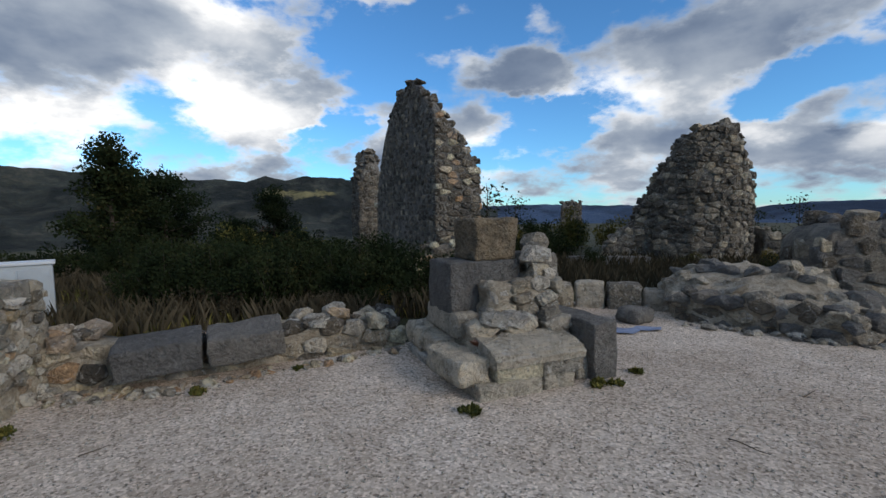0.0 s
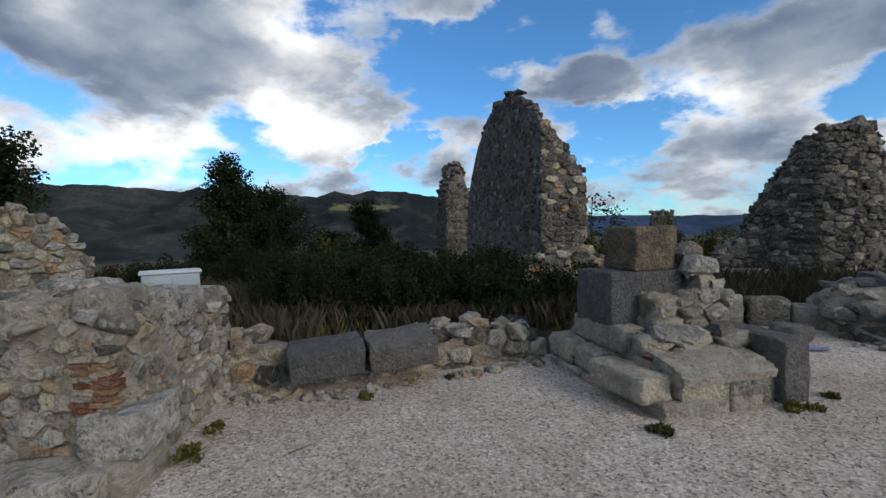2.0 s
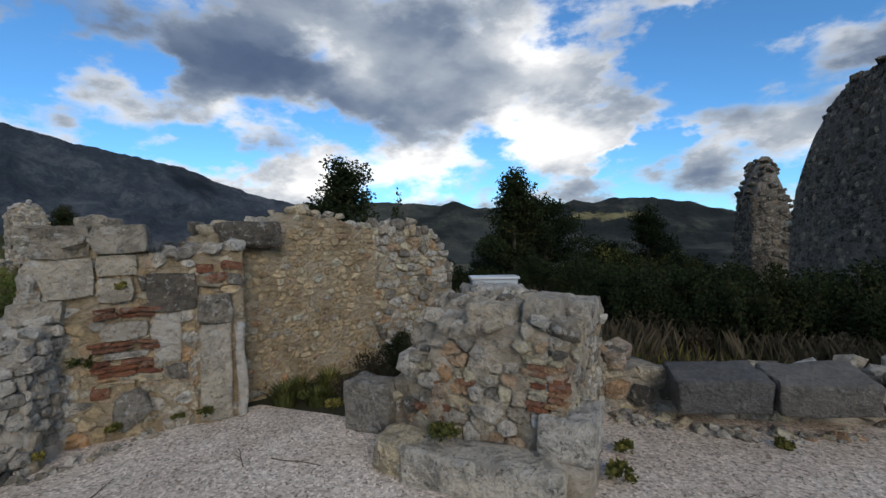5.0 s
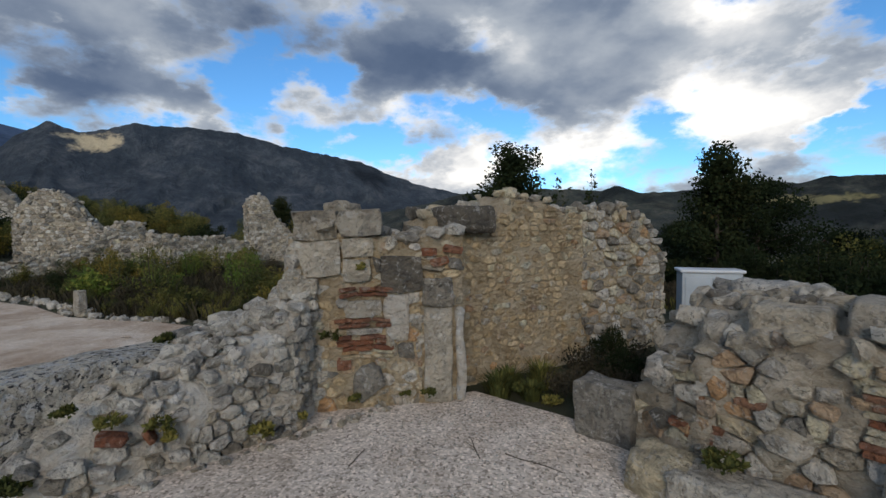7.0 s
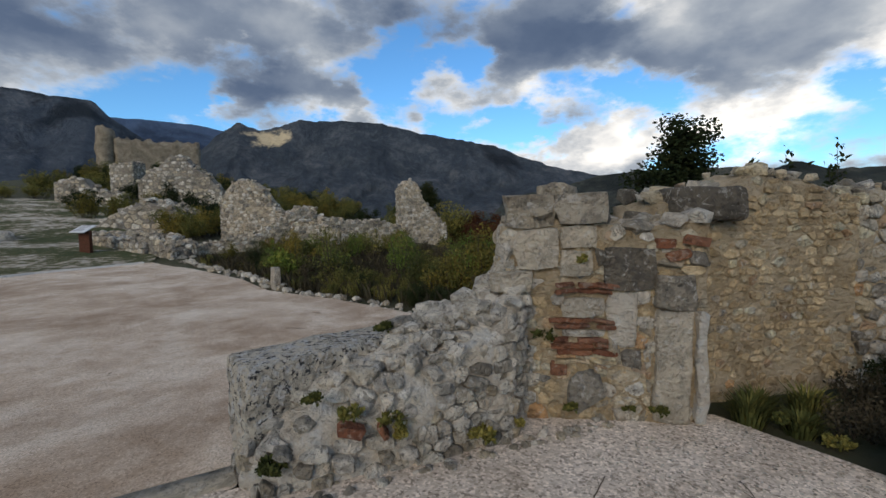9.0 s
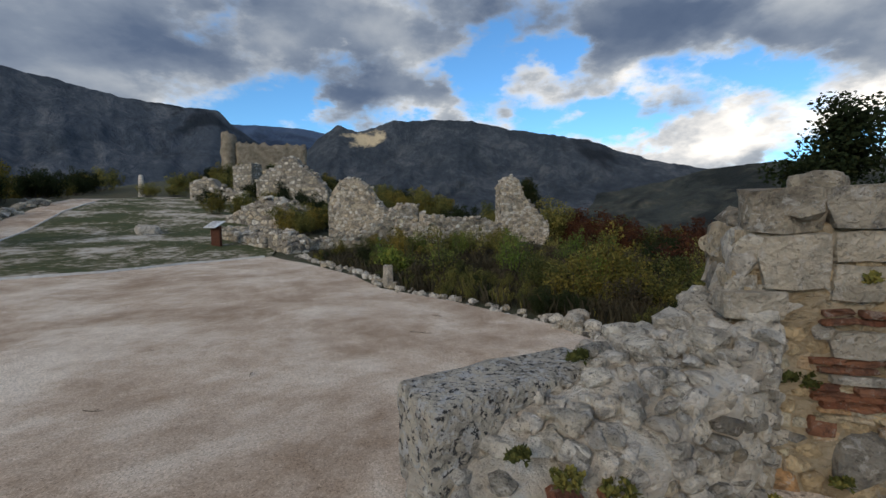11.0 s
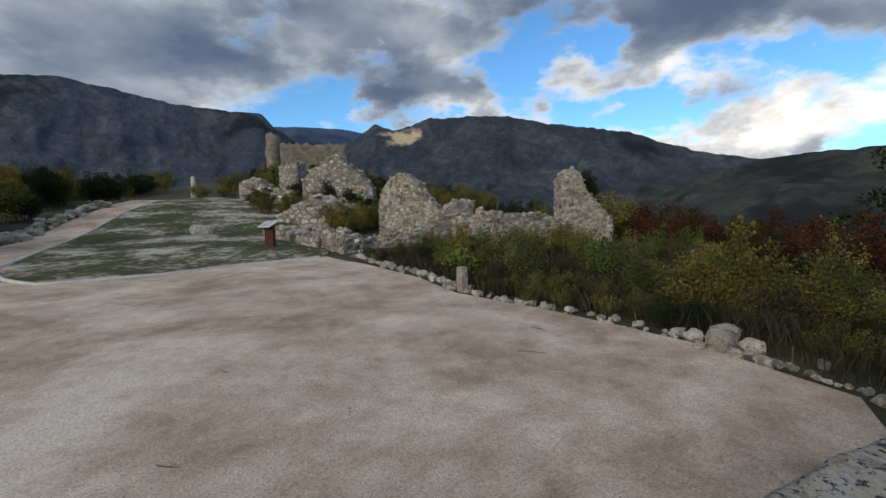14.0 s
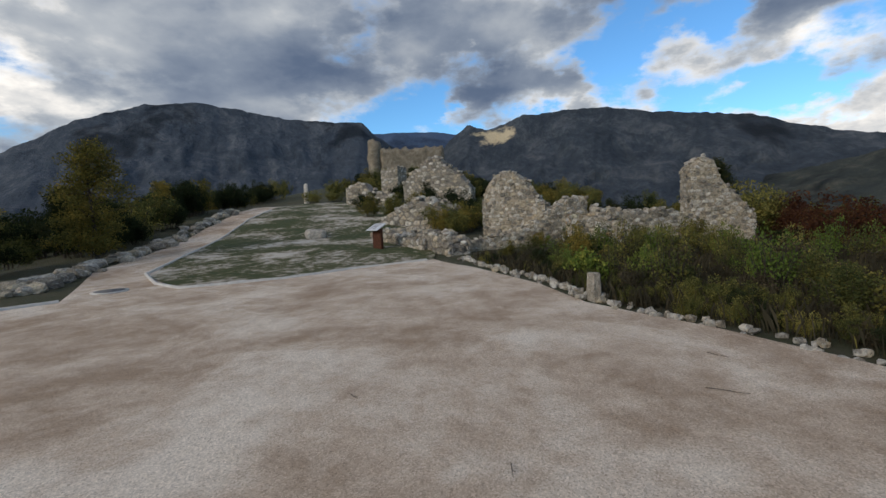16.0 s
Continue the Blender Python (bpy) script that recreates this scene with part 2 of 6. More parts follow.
MORTAR = mortar_material("lime_mortar", (0.20, 0.17, 0.125), (0.33, 0.285, 0.215), (0.48, 0.43, 0.345))
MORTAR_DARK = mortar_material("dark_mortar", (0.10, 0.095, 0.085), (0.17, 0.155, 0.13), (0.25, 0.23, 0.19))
PLASTER = mortar_material("ochre_plaster", (0.30, 0.225, 0.13), (0.43, 0.345, 0.225), (0.54, 0.46, 0.33), 3.0, 1.0)
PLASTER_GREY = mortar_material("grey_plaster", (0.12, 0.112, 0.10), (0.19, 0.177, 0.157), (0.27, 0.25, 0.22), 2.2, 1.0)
CASTLE = mortar_material("castle_masonry", (0.10, 0.085, 0.062), (0.17, 0.145, 0.105), (0.25, 0.215, 0.16), 0.9, 0.8)
PLASTER_WHITE = mortar_material("white_plaster", (0.46, 0.40, 0.32), (0.62, 0.57, 0.48), (0.72, 0.68, 0.60), 4.0, 1.0)


def gravel_material(name, a, b, c, grit, size):
    """Crushed stone: broad damp and dry patches, and single chips in many tones."""
    m, n = material(name)
    p = place_of(n)
    big = n.noise(p, 0.42, 8, 0.62, 0.6)
    base = n.ramp(n.math("ADD", big, n.math("MULTIPLY", n.math("SUBTRACT", n.noise(p, 2.6, 6, 0.65), 0.5), 0.5)), [(0.34, a), (0.5, b), (0.66, c)])
    chips = n.add("ShaderNodeTexVoronoi")
    n.link(n.vmath("ADD", p, n.vmath("MULTIPLY", chips_wobble(n, p), (0.02, 0.02, 0.02))), chips.inputs["Vector"])
    chips.inputs["Scale"].default_value = size
    tone = n.add("ShaderNodeSeparateColor")
    n.link(chips.outputs["Color"], tone.inputs[0])
    speck = n.ramp(tone.outputs[0], [(0.0, (0.34, 0.32, 0.30)), (0.2, (0.75, 0.74, 0.72)), (0.75, (1.08, 1.08, 1.08)), (1.0, (1.45, 1.46, 1.48))])
    base = n.mix(grit, base, n.mix(1.0, base, speck, "MULTIPLY"))
    fine = n.noise(p, size * 1.7, 4, 0.75)
    base = n.mix(n.math("MULTIPLY", n.step(fine, 0.46, 0.30), 0.5), base, n.mix(0.6, base, (0.09, 0.075, 0.06)))
    h = n.math("ADD", n.math("MULTIPLY", tone.outputs[1], 0.6), fine)
    finish(n, base, 0.96, h, 0.55, 0.010)
    return m


GRAVEL = gravel_material("white_gravel", (0.44, 0.36, 0.28), (0.54, 0.455, 0.365), (0.65, 0.565, 0.47), 0.95, 62)
PLAZA = gravel_material("compacted_gravel", (0.35, 0.255, 0.175), (0.51, 0.405, 0.305), (0.68, 0.59, 0.48), 0.6, 95)


def soil_material():
    m, n = material("grass_and_soil")
    p = place_of(n)
    f = n.noise(p, 1.3, 8, 0.7, 0.4)
    base = n.ramp(f, [(0.32, (0.03, 0.04, 0.014)), (0.46, (0.045, 0.052, 0.02)), (0.56, (0.085, 0.072, 0.045)), (0.72, (0.17, 0.15, 0.11))])
    far = n.noise(p, 0.011, 8, 0.65, 0.6)
    base = n.mix(0.65, base, n.ramp(far, [(0.3, (0.03, 0.038, 0.022)), (0.48, (0.055, 0.058, 0.032)), (0.62, (0.10, 0.085, 0.05)), (0.75, (0.15, 0.135, 0.095))]))
    finish(n, base, 0.95, n.math("ADD", n.noise(p, 24, 6, 0.7), n.noise(p, 4, 4, 0.6)), 0.9, 0.06)
    return m


def lawn_material():
    m, n = material("thin_lawn")
    p = place_of(n)
    f = n.math("ADD", n.noise(p, 0.42, 6, 0.6, 0.3), n.math("MULTIPLY", n.math("SUBTRACT", n.noise(p, 3.5, 6, 0.7), 0.5), 0.7))
    base = n.ramp(f, [(0.40, (0.050, 0.064, 0.022)), (0.49, (0.085, 0.085, 0.036)), (0.55, (0.27, 0.24, 0.18)), (0.66, (0.50, 0.46, 0.39))])
    finish(n, base, 0.95, n.noise(p, 45, 5, 0.7), 0.9, 0.03)
    return m


SOIL, LAWN = soil_material(), lawn_material()


def plain(name, color, rough=0.6, metal=0.0, var=0.25, scale=12.0, bump=0.15):
    m, n = material(name)
    p = place_of(n)
    f = n.noise(p, scale, 6, 0.65)
    c = n.mix(n.step(f, 0.3, 0.75), tuple(v * (1 - var) for v in color), tuple(min(1, v * (1 + var)) for v in color))
    finish(n, c, rough, n.noise(p, scale * 5, 4, 0.6), bump, 0.01, metal)
    return m


def leaf_material(name, stops):
    m, n = material(name)
    plant = n.add("ShaderNodeObjectInfo").outputs["Random"]
    leaf = n.add("ShaderNodeNewGeometry").outputs["Random Per Island"]
    clump = n.noise(place_of(n), 1.6, 3, 0.6)
    mixed = n.math("ADD", n.math("ADD", n.math("MULTIPLY", plant, 0.40), n.math("MULTIPLY", leaf, 0.45)), n.math("MULTIPLY", n.math("SUBTRACT", clump, 0.5), 1.1))
    c = n.ramp(n.math("ADD", mixed, 0.08, clamp=True), stops)
    b = n.add("ShaderNodeBsdfPrincipled")
    n.link(c, b.inputs["Base Color"])
    b.inputs["Roughness"].default_value = 0.9
    b.inputs["Specular IOR Level"].default_value = 0.1
    t = n.add("ShaderNodeBsdfTranslucent")
    n.link(c, t.inputs[0])
    mx = n.add("ShaderNodeMixShader")
    mx.inputs[0].default_value = 0.25
    n.link(b.outputs[0], mx.inputs[1])
    n.link(t.outputs[0], mx.inputs[2])
    n.link(mx.outputs[0], n.add("ShaderNodeOutputMaterial").inputs[0])
    return m


LEAF_DARK = leaf_material("dark_leaves", [(0.0, (0.012, 0.020, 0.009)), (0.6, (0.023, 0.034, 0.013)), (0.92, (0.042, 0.046, 0.018)), (1.0, (0.10, 0.08, 0.03))])
LEAF_GREEN = leaf_material("green_leaves", [(0.0, (0.036, 0.046, 0.016)), (0.4, (0.075, 0.085, 0.027)), (0.68, (0.16, 0.15, 0.042)), (1.0, (0.34, 0.29, 0.08))])
LEAF_FRESH = leaf_material("fresh_leaves", [(0.0, (0.06, 0.10, 0.02)), (0.6, (0.12, 0.17, 0.035)), (1.0, (0.30, 0.30, 0.06))])
LEAF_YELLOW = leaf_material("autumn_leaves", [(0.0, (0.055, 0.065, 0.019)), (0.35, (0.10, 0.095, 0.026)), (0.65, (0.18, 0.145, 0.034)), (1.0, (0.34, 0.24, 0.05))])
LEAF_RED = leaf_material("russet_leaves", [(0.0, (0.03, 0.016, 0.011)), (0.5, (0.06, 0.024, 0.015)), (0.85, (0.095, 0.045, 0.018)), (1.0, (0.045, 0.045, 0.02))])
LEAF_DRY = leaf_material("dry_weeds", [(0.0, (0.03, 0.028, 0.018)), (0.5, (0.055, 0.048, 0.03)), (1.0, (0.12, 0.10, 0.065))])
BARK = plain("bark", (0.055, 0.045, 0.035), 0.9, 0, 0.4, 20, 0.6)
CORTEN = plain("rusted_steel", (0.085, 0.035, 0.02), 0.75, 0.3, 0.35, 25, 0.2)
PANEL = plain("printed_panel", (0.52, 0.545, 0.57), 0.35, 0, 0.05, 6, 0.02)
INK = plain("grey_ink", (0.16, 0.17, 0.19), 0.5, 0, 0.1)
CABINET = plain("grey_enamel", (0.33, 0.37, 0.40), 0.45, 0, 0.08, 4, 0.04)
TARP = plain("blue_grey_sheet", (0.20, 0.24, 0.34), 0.6, 0, 0.35, 6, 0.4)
IRON = plain("cast_iron", (0.16, 0.155, 0.15), 0.6, 0.5, 0.35, 30, 0.3)
KERB = plain("white_kerb", (0.52, 0.50, 0.46), 0.9, 0, 0.2, 9, 0.3)
TWIG = plain("dry_twig", (0.12, 0.095, 0.07), 0.9, 0, 0.3, 40, 0.3)


def mountain_material(name, low, mid, high, scale, green, sun_patch=None):
    m, n = material(name)
    p = place_of(n)
    f = n.noise(p, scale, 10, 0.68, 0.6)
    streak = n.noise(n.vmath("MULTIPLY", p, (1.0, 1.0, 0.22)), scale * 6.0, 9, 0.75, 0.9)
    base = n.ramp(n.math("ADD", n.math("MULTIPLY", f, 0.55), n.math("MULTIPLY", streak, 0.45)), [(0.36, low), (0.5, mid), (0.62, high)])
    cover = n.step(n.math("ADD", n.noise(p, scale * 0.45, 7, 0.6, 0.4), green), 0.46, 0.60)
    base = n.mix(cover, base, tuple(v * 0.55 for v in low))
    # a patch of sunlight on the slope, painted into the base colour
    if sun_patch:
        c, wide, tint = sun_patch
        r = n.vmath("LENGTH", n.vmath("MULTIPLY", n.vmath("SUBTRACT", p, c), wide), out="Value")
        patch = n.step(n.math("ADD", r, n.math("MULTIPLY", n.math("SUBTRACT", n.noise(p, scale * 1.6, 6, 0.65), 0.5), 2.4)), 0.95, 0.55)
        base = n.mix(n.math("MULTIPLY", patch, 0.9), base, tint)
    finish(n, base, 1.0, f, 1.0, 40.0)
    return m


# ROCK_FAR and ROCK_BIG carry some distance haze as a blue tint
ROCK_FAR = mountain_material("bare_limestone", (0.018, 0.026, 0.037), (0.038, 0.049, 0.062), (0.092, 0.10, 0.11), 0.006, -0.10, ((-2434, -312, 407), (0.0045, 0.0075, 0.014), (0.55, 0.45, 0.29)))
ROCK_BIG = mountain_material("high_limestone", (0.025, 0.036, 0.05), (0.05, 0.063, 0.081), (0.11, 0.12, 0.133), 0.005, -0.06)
HILL = mountain_material("scrub_hills", (0.024, 0.032, 0.03), (0.044, 0.05, 0.042), (0.10, 0.095, 0.072), 0.008, 0.02, ((-622, 1743, 108), (0.006, 0.006, 0.026), (0.24, 0.21, 0.095)))
# the blue here is mostly haze, put into the base colour
HAZE_FAR = mountain_material("haze_blue_ridge", (0.035, 0.062, 0.115), (0.05, 0.082, 0.145), (0.07, 0.105, 0.17), 0.003, 0.0)


# ---- building helpers ----
rng = random.Random(7)


def smooth(a, b, x):
    t = min(1.0, max(0.0, (x - a) / (b - a)))
    return t * t * (3 - 2 * t)


def lerp_rows(rows, x):
    """Linear reading of (x, value) rows."""
    if x <= rows[0][0]:
        return rows[0][1]
    for (a, va), (b, vb) in zip(rows, rows[1:]):
        if x <= b:
            return va + (vb - va) * (x - a) / (b - a)
    return rows[-1][1]


def thing(name, label, category, x=0, y=0, z=0, turn=0, group=""):
    ob = new(name)
    ob.matrix_world = pose(x, y, z, 0, 0, turn)
    return tagged(ob, label, category, group)


def part(name, bm, mat, parent=None, label="", flat=False):
    me = bpy.data.meshes.new(name)
    if not flat:
        for f in bm.faces:
            f.smooth = True
    bm.to_mesh(me)
    bm.free()
    me.materials.append(mat)
    ob = new(name, me)
    if parent:
        ob.parent = parent
    return tagged(ob, label)


def from_lists(name, verts, faces, mat, parent=None, label="", flat=False):
    me = bpy.data.meshes.new(name)
    me.from_pydata(verts, [], faces)
    if not flat:
        me.polygons.foreach_set("use_smooth", [True] * len(me.polygons))
    me.materials.append(mat)
    ob = new(name, me)
    if parent:
        ob.parent = parent
    return tagged(ob, label)


def structure(ob, label, category=""):
    return tagged(ob, label, category, kind="structure")


AXIS = [(14, 12, 0.0, 15), (0, 3, 0.0, 9), (-12, -6, -0.25, 9), (-19, -8, -0.2, 12), (-26, -11, 0.3, 14), (-46, -22, 2.7, 13), (-100, -38, 8.0, 16)]


def ground_z(x, y):
    rows = []
    for (ax, ay, az, aw), (bx, by, bz, bw) in zip(AXIS, AXIS[1:]):
        dx, dy = bx - ax, by - ay
        t = min(1.0, max(0.0, ((x - ax) * dx + (y - ay) * dy) / (dx * dx + dy * dy)))
        rows.append((math.hypot(x - ax - t * dx, y - ay - t * dy) - (aw + t * (bw - aw)), az + t * (bz - az)))
    best = min(r[0] for r in rows)
    weights = [math.exp(-min(60.0, (r[0] - best) / 1.6)) for r in rows]
    hz = sum(w * r[1] for w, r in zip(weights, rows)) / sum(weights)
    z = hz
    if best > 0:
        z -= 0.16 * best if best < 14 else 2.24 + 0.36 * (best - 14)
    near = math.hypot(x + 6, y)
    if z < -2:
        z += 1.5 * noise.noise((x * 0.05, y * 0.05, 3.1)) * smooth(-2, -8, z)
    floor = -72 + 9 * noise.noise((x * 0.0012, y * 0.0012, 0.3)) + 4 * noise.noise((x * 0.006, y * 0.006, 1.3))
    z = max(z, floor) if z < floor + 12 else z
    if near < 60:
        z += 0.05 * noise.noise((x * 0.4, y * 0.4, 0.0)) * smooth(24, 34, near)
    # the court stands a little higher than the plaza beside it
    z += 0.10 * smooth(-2.5, -5.2, x) * smooth(-8.0, -6.2, x) * smooth(-6, -3.5, y)
    return z


def build_ground():
    n, k, reach = 230, 8.2, 4700.0
    line = [math.sinh(k * (2 * i / n - 1)) / math.sinh(k) * reach for i in range(n + 1)]
    verts = [(x - 7, y - 1, ground_z(x - 7, y - 1)) for y in line for x in line]
    faces = [(j * (n + 1) + i, j * (n + 1) + i + 1, (j + 1) * (n + 1) + i + 1, (j + 1) * (n + 1) + i) for j in range(n) for i in range(n)]
    structure(from_lists("ground", verts, faces, SOIL), "dark scrub ground with grass and bare soil falling to a valley", "ground")


def inside(poly, x, y):
    hit = False
    for (ax, ay), (bx, by) in zip(poly, poly[1:] + poly[:1]):
        if (ay > y) != (by > y) and x < (bx - ax) * (y - ay) / (by - ay) + ax:
            hit = not hit
    return hit


def filled(poly, step, jitter=0.2):
    """Points and triangles that fill an outline."""
    from mathutils import geometry
    pts, edges = [], []
    for (ax, ay), (bx, by) in zip(poly, poly[1:] + poly[:1]):
        m = max(1, int(math.hypot(bx - ax, by - ay) / step))
        for i in range(m):
            pts.append(Vector((ax + (bx - ax) * i / m, ay + (by - ay) * i / m)))
    edges = [(i, (i + 1) % len(pts)) for i in range(len(pts))]
    rim = len(pts)
    xs, ys = [p[0] for p in poly], [p[1] for p in poly]
    y = min(ys) + step / 2
    while y < max(ys):
        x = min(xs) + step / 2
        while x < max(xs):
            px, py = x + rng.uniform(-jitter, jitter) * step, y + rng.uniform(-jitter, jitter) * step
            if inside(poly, px, py) and min(math.hypot(px - q.x, py - q.y) for q in pts[:rim]) > step * 0.4:
                pts.append(Vector((px, py)))
            x += step
        y += step
    v, _, f, *_ = geometry.delaunay_2d_cdt(pts, edges, [], 1, 1e-5)
    tris = []
    for t in f:
        a, b, c = (v[i] for i in t)
        tris.append(tuple(t) if (b - a).cross(c - a) > 0 else tuple(reversed(t)))
    return [(p.x, p.y) for p in v], tris


def sheet(name, poly, step, lift, mat, wave=0.0):
    v, f = filled(poly, step)
    return from_lists(name, [(x, y, ground_z(x, y) + lift + wave * noise.noise((x * 1.5, y * 1.5, 5))) for x, y in v], f, mat)


def mountain(name, label, rows, dist, foot_el, mat, rough, seed):
    """A range: rows of (azimuth, elevation) of its skyline at that distance."""
    rows = sorted(rows)
    a0, a1 = rows[0][0], rows[-1][0]
    nu, nv = max(24, int((a1 - a0) * 3.2)), 40
    verts, faces = [], []
    for i in range(nu + 1):
        az = a0 + (a1 - a0) * i / nu
        top = lerp_rows(rows, az) + rough * (0.22 * noise.noise((az * 0.55, seed, 0)) + 0.12 * noise.noise((az * 1.7, seed, 4)))
        for j in range(nv + 1):
            t = j / nv
            el = foot_el + (top - foot_el) * t ** 1.15
            r = dist * (0.62 + 0.38 * t)
            u = az + 5.0 * t
            gully = noise.noise((u * 0.22, t * 3.2, seed)) + 0.55 * noise.noise((u * 0.5 - t * 3, t * 6.5, seed + 5)) + 0.35 * noise.noise((az * 1.1 + t * 4, t * 13, seed + 9))
            r *= 1 + 0.035 * rough * gully * math.sin(math.pi * min(1, t * 1.02))
            w = way_of(az, 0)
            verts.append((w[0] * r - 4, w[1] * r - 1, 1.5 + r * math.tan(radians(el))))
    for i in range(nu):
        for j in range(nv):
            a = i * (nv + 1) + j
            faces.append((a, a + 1, a + nv + 2, a + nv + 1))
    structure(from_lists(name, verts, faces, mat), label, "mountain")


# ---- stones ----
def stone_mesh(seed, mat, square=0.0):
    """A broken, angular stone in a unit box (a dressed one where square), under 50 triangles."""
    bm = bmesh.new()
    if square >= 0.5:
        bmesh.ops.create_cube(bm, size=1.0)
        bmesh.ops.subdivide_edges(bm, edges=bm.edges[:], cuts=1, use_grid_fill=True)
        for v in bm.verts:
            k = sum(1 for q in v.co if abs(q) > 0.4)
            c = v.co * (1 - (0.10 if k == 3 else 0.04 if k == 2 else 0))
            c += Vector((noise.noise(v.co * 2.3 + Vector((seed * 3.7, 0, 0))), noise.noise(v.co * 2.3 + Vector((0, seed * 5.1, 9))), noise.noise(v.co * 2.3 + Vector((4, 7, seed * 2.9))))) * 0.13
            v.co = c
    else:
        r = random.Random(seed * 17 + 3)
        for _ in range(22):
            v = Vector((r.gauss(0, 1), r.gauss(0, 1), r.gauss(0, 1)))
            v /= (abs(v.x) ** 4 + abs(v.y) ** 4 + abs(v.z) ** 4) ** 0.25
            bm.verts.new(v * 0.5 * r.uniform(0.84, 1.10))
        bmesh.ops.convex_hull(bm, input=bm.verts[:])
        bmesh.ops.delete(bm, geom=[v for v in bm.verts if not v.link_faces], context="VERTS")
    me = bpy.data.meshes.new("stone")
    bm.to_mesh(me)
    bm.free()
    me.materials.append(mat)
    return me


POOLS = {}


def pool(mat, square=0.0):
    key = (mat.name, square)
    if key not in POOLS:
        POOLS[key] = [stone_mesh(i + 1 + len(POOLS) * 3, mat, square) for i in range(10)]
    return POOLS[key]


class Stones:
    """Lays stones under a parent: single objects first, then one joined part."""

    def __init__(self, parent, most=300, name="stone"):
        self.parent, self.most, self.name, self.count, self.rest, self.spare = parent, most, name, 0, {}, []

    def lay(self, m, mat, square=0.0):
        me = rng.choice(pool(mat, square))
        if self.count < self.most:
            ob = new(self.name, me)
            ob.parent = self.parent
            ob.matrix_basis = m
            self.count += 1
        else:
            self.rest.setdefault(mat.name, (mat, []))[1].append((me, m))

    def lay_cut(self, verts, faces, m, mat):
        """One stone of its own shape."""
        me = bpy.data.meshes.new("stone")
        me.from_pydata(verts, [], faces)
        if self.count < self.most:
            me.materials.append(mat)
            ob = new(self.name, me)
            ob.parent = self.parent
            ob.matrix_basis = m
            self.count += 1
        else:
            self.rest.setdefault(mat.name, (mat, []))[1].append((me, m))
            self.spare.append(me)

    def close(self):
        for mat, rows in self.rest.values():
            verts, faces = [], []
            for me, m in rows:
                base = len(verts)
                verts.extend(tuple(m @ v.co) for v in me.vertices)
                faces.extend(tuple(base + i for i in p.vertices) for p in me.polygons)
            tagged(from_lists("rubble", verts, faces, mat, self.parent, flat=True), "smaller rubble stones bedded in mortar", kind="stuff")
        for me in self.spare:
            bpy.data.meshes.remove(me)
        self.spare = []


def clip_cell(poly, px, py, nx, ny):
    """What is left of a convex outline behind the line through p with normal n."""
    out = []
    for i, (bx, by) in enumerate(poly):
        ax, ay = poly[i - 1]
        da, db = (ax - px) * nx + (ay - py) * ny, (bx - px) * nx + (by - py) * ny
        if (da < 0) != (db < 0):
            t = da / (da - db)
            out.append((ax + (bx - ax) * t, ay + (by - ay) * t))
        if db <= 0:
            out.append((bx, by))
    return out


def rubble_cells(length, foot, high, size, wide=1.4):
    """Close-set uneven cells over a face, in rough courses: outlines of (along, height)."""
    seeds, z = [], foot - size * 0.35
    while z < high + size * 0.5:
        h = size * rng.uniform(0.5, 1.0)
        s = -size * rng.uniform(0.2, 1.2)
        while s < length + size:
            w = size * wide * rng.choice((0.45, 0.6, 0.8, 1.0, 1.25, 1.6))
            seeds.append(((s + w / 2) / wide, z + h / 2 + rng.gauss(0, size * 0.10)))
            s += w
        z += h
    grid = {}
    for q in seeds:
        grid.setdefault((int(q[0] // (size * 1.3)), int(q[1] // (size * 1.3))), []).append(q)
    cells = []
    for q in seeds:
        gx, gy = int(q[0] // (size * 1.3)), int(q[1] // (size * 1.3))
        r = size * 0.9
        poly = [(q[0] - r, q[1] - r), (q[0] + r, q[1] - r), (q[0] + r, q[1] + r), (q[0] - r, q[1] + r)]
        for i in (-1, 0, 1):
            for j in (-1, 0, 1):
                for o in grid.get((gx + i, gy + j), ()):
                    if o is not q and len(poly) > 2:
                        poly = clip_cell(poly, (q[0] + o[0]) / 2, (q[1] + o[1]) / 2, o[0] - q[0], o[1] - q[1])
        poly = [(u * wide, v) for u, v in poly]
        for px, nx in ((-0.02, -1), (length + 0.02, 1)):
            if len(poly) > 2:
                poly = clip_cell(poly, px, 0, nx, 0)
        if len(poly) > 2:
            cells.append(poly)
    return cells


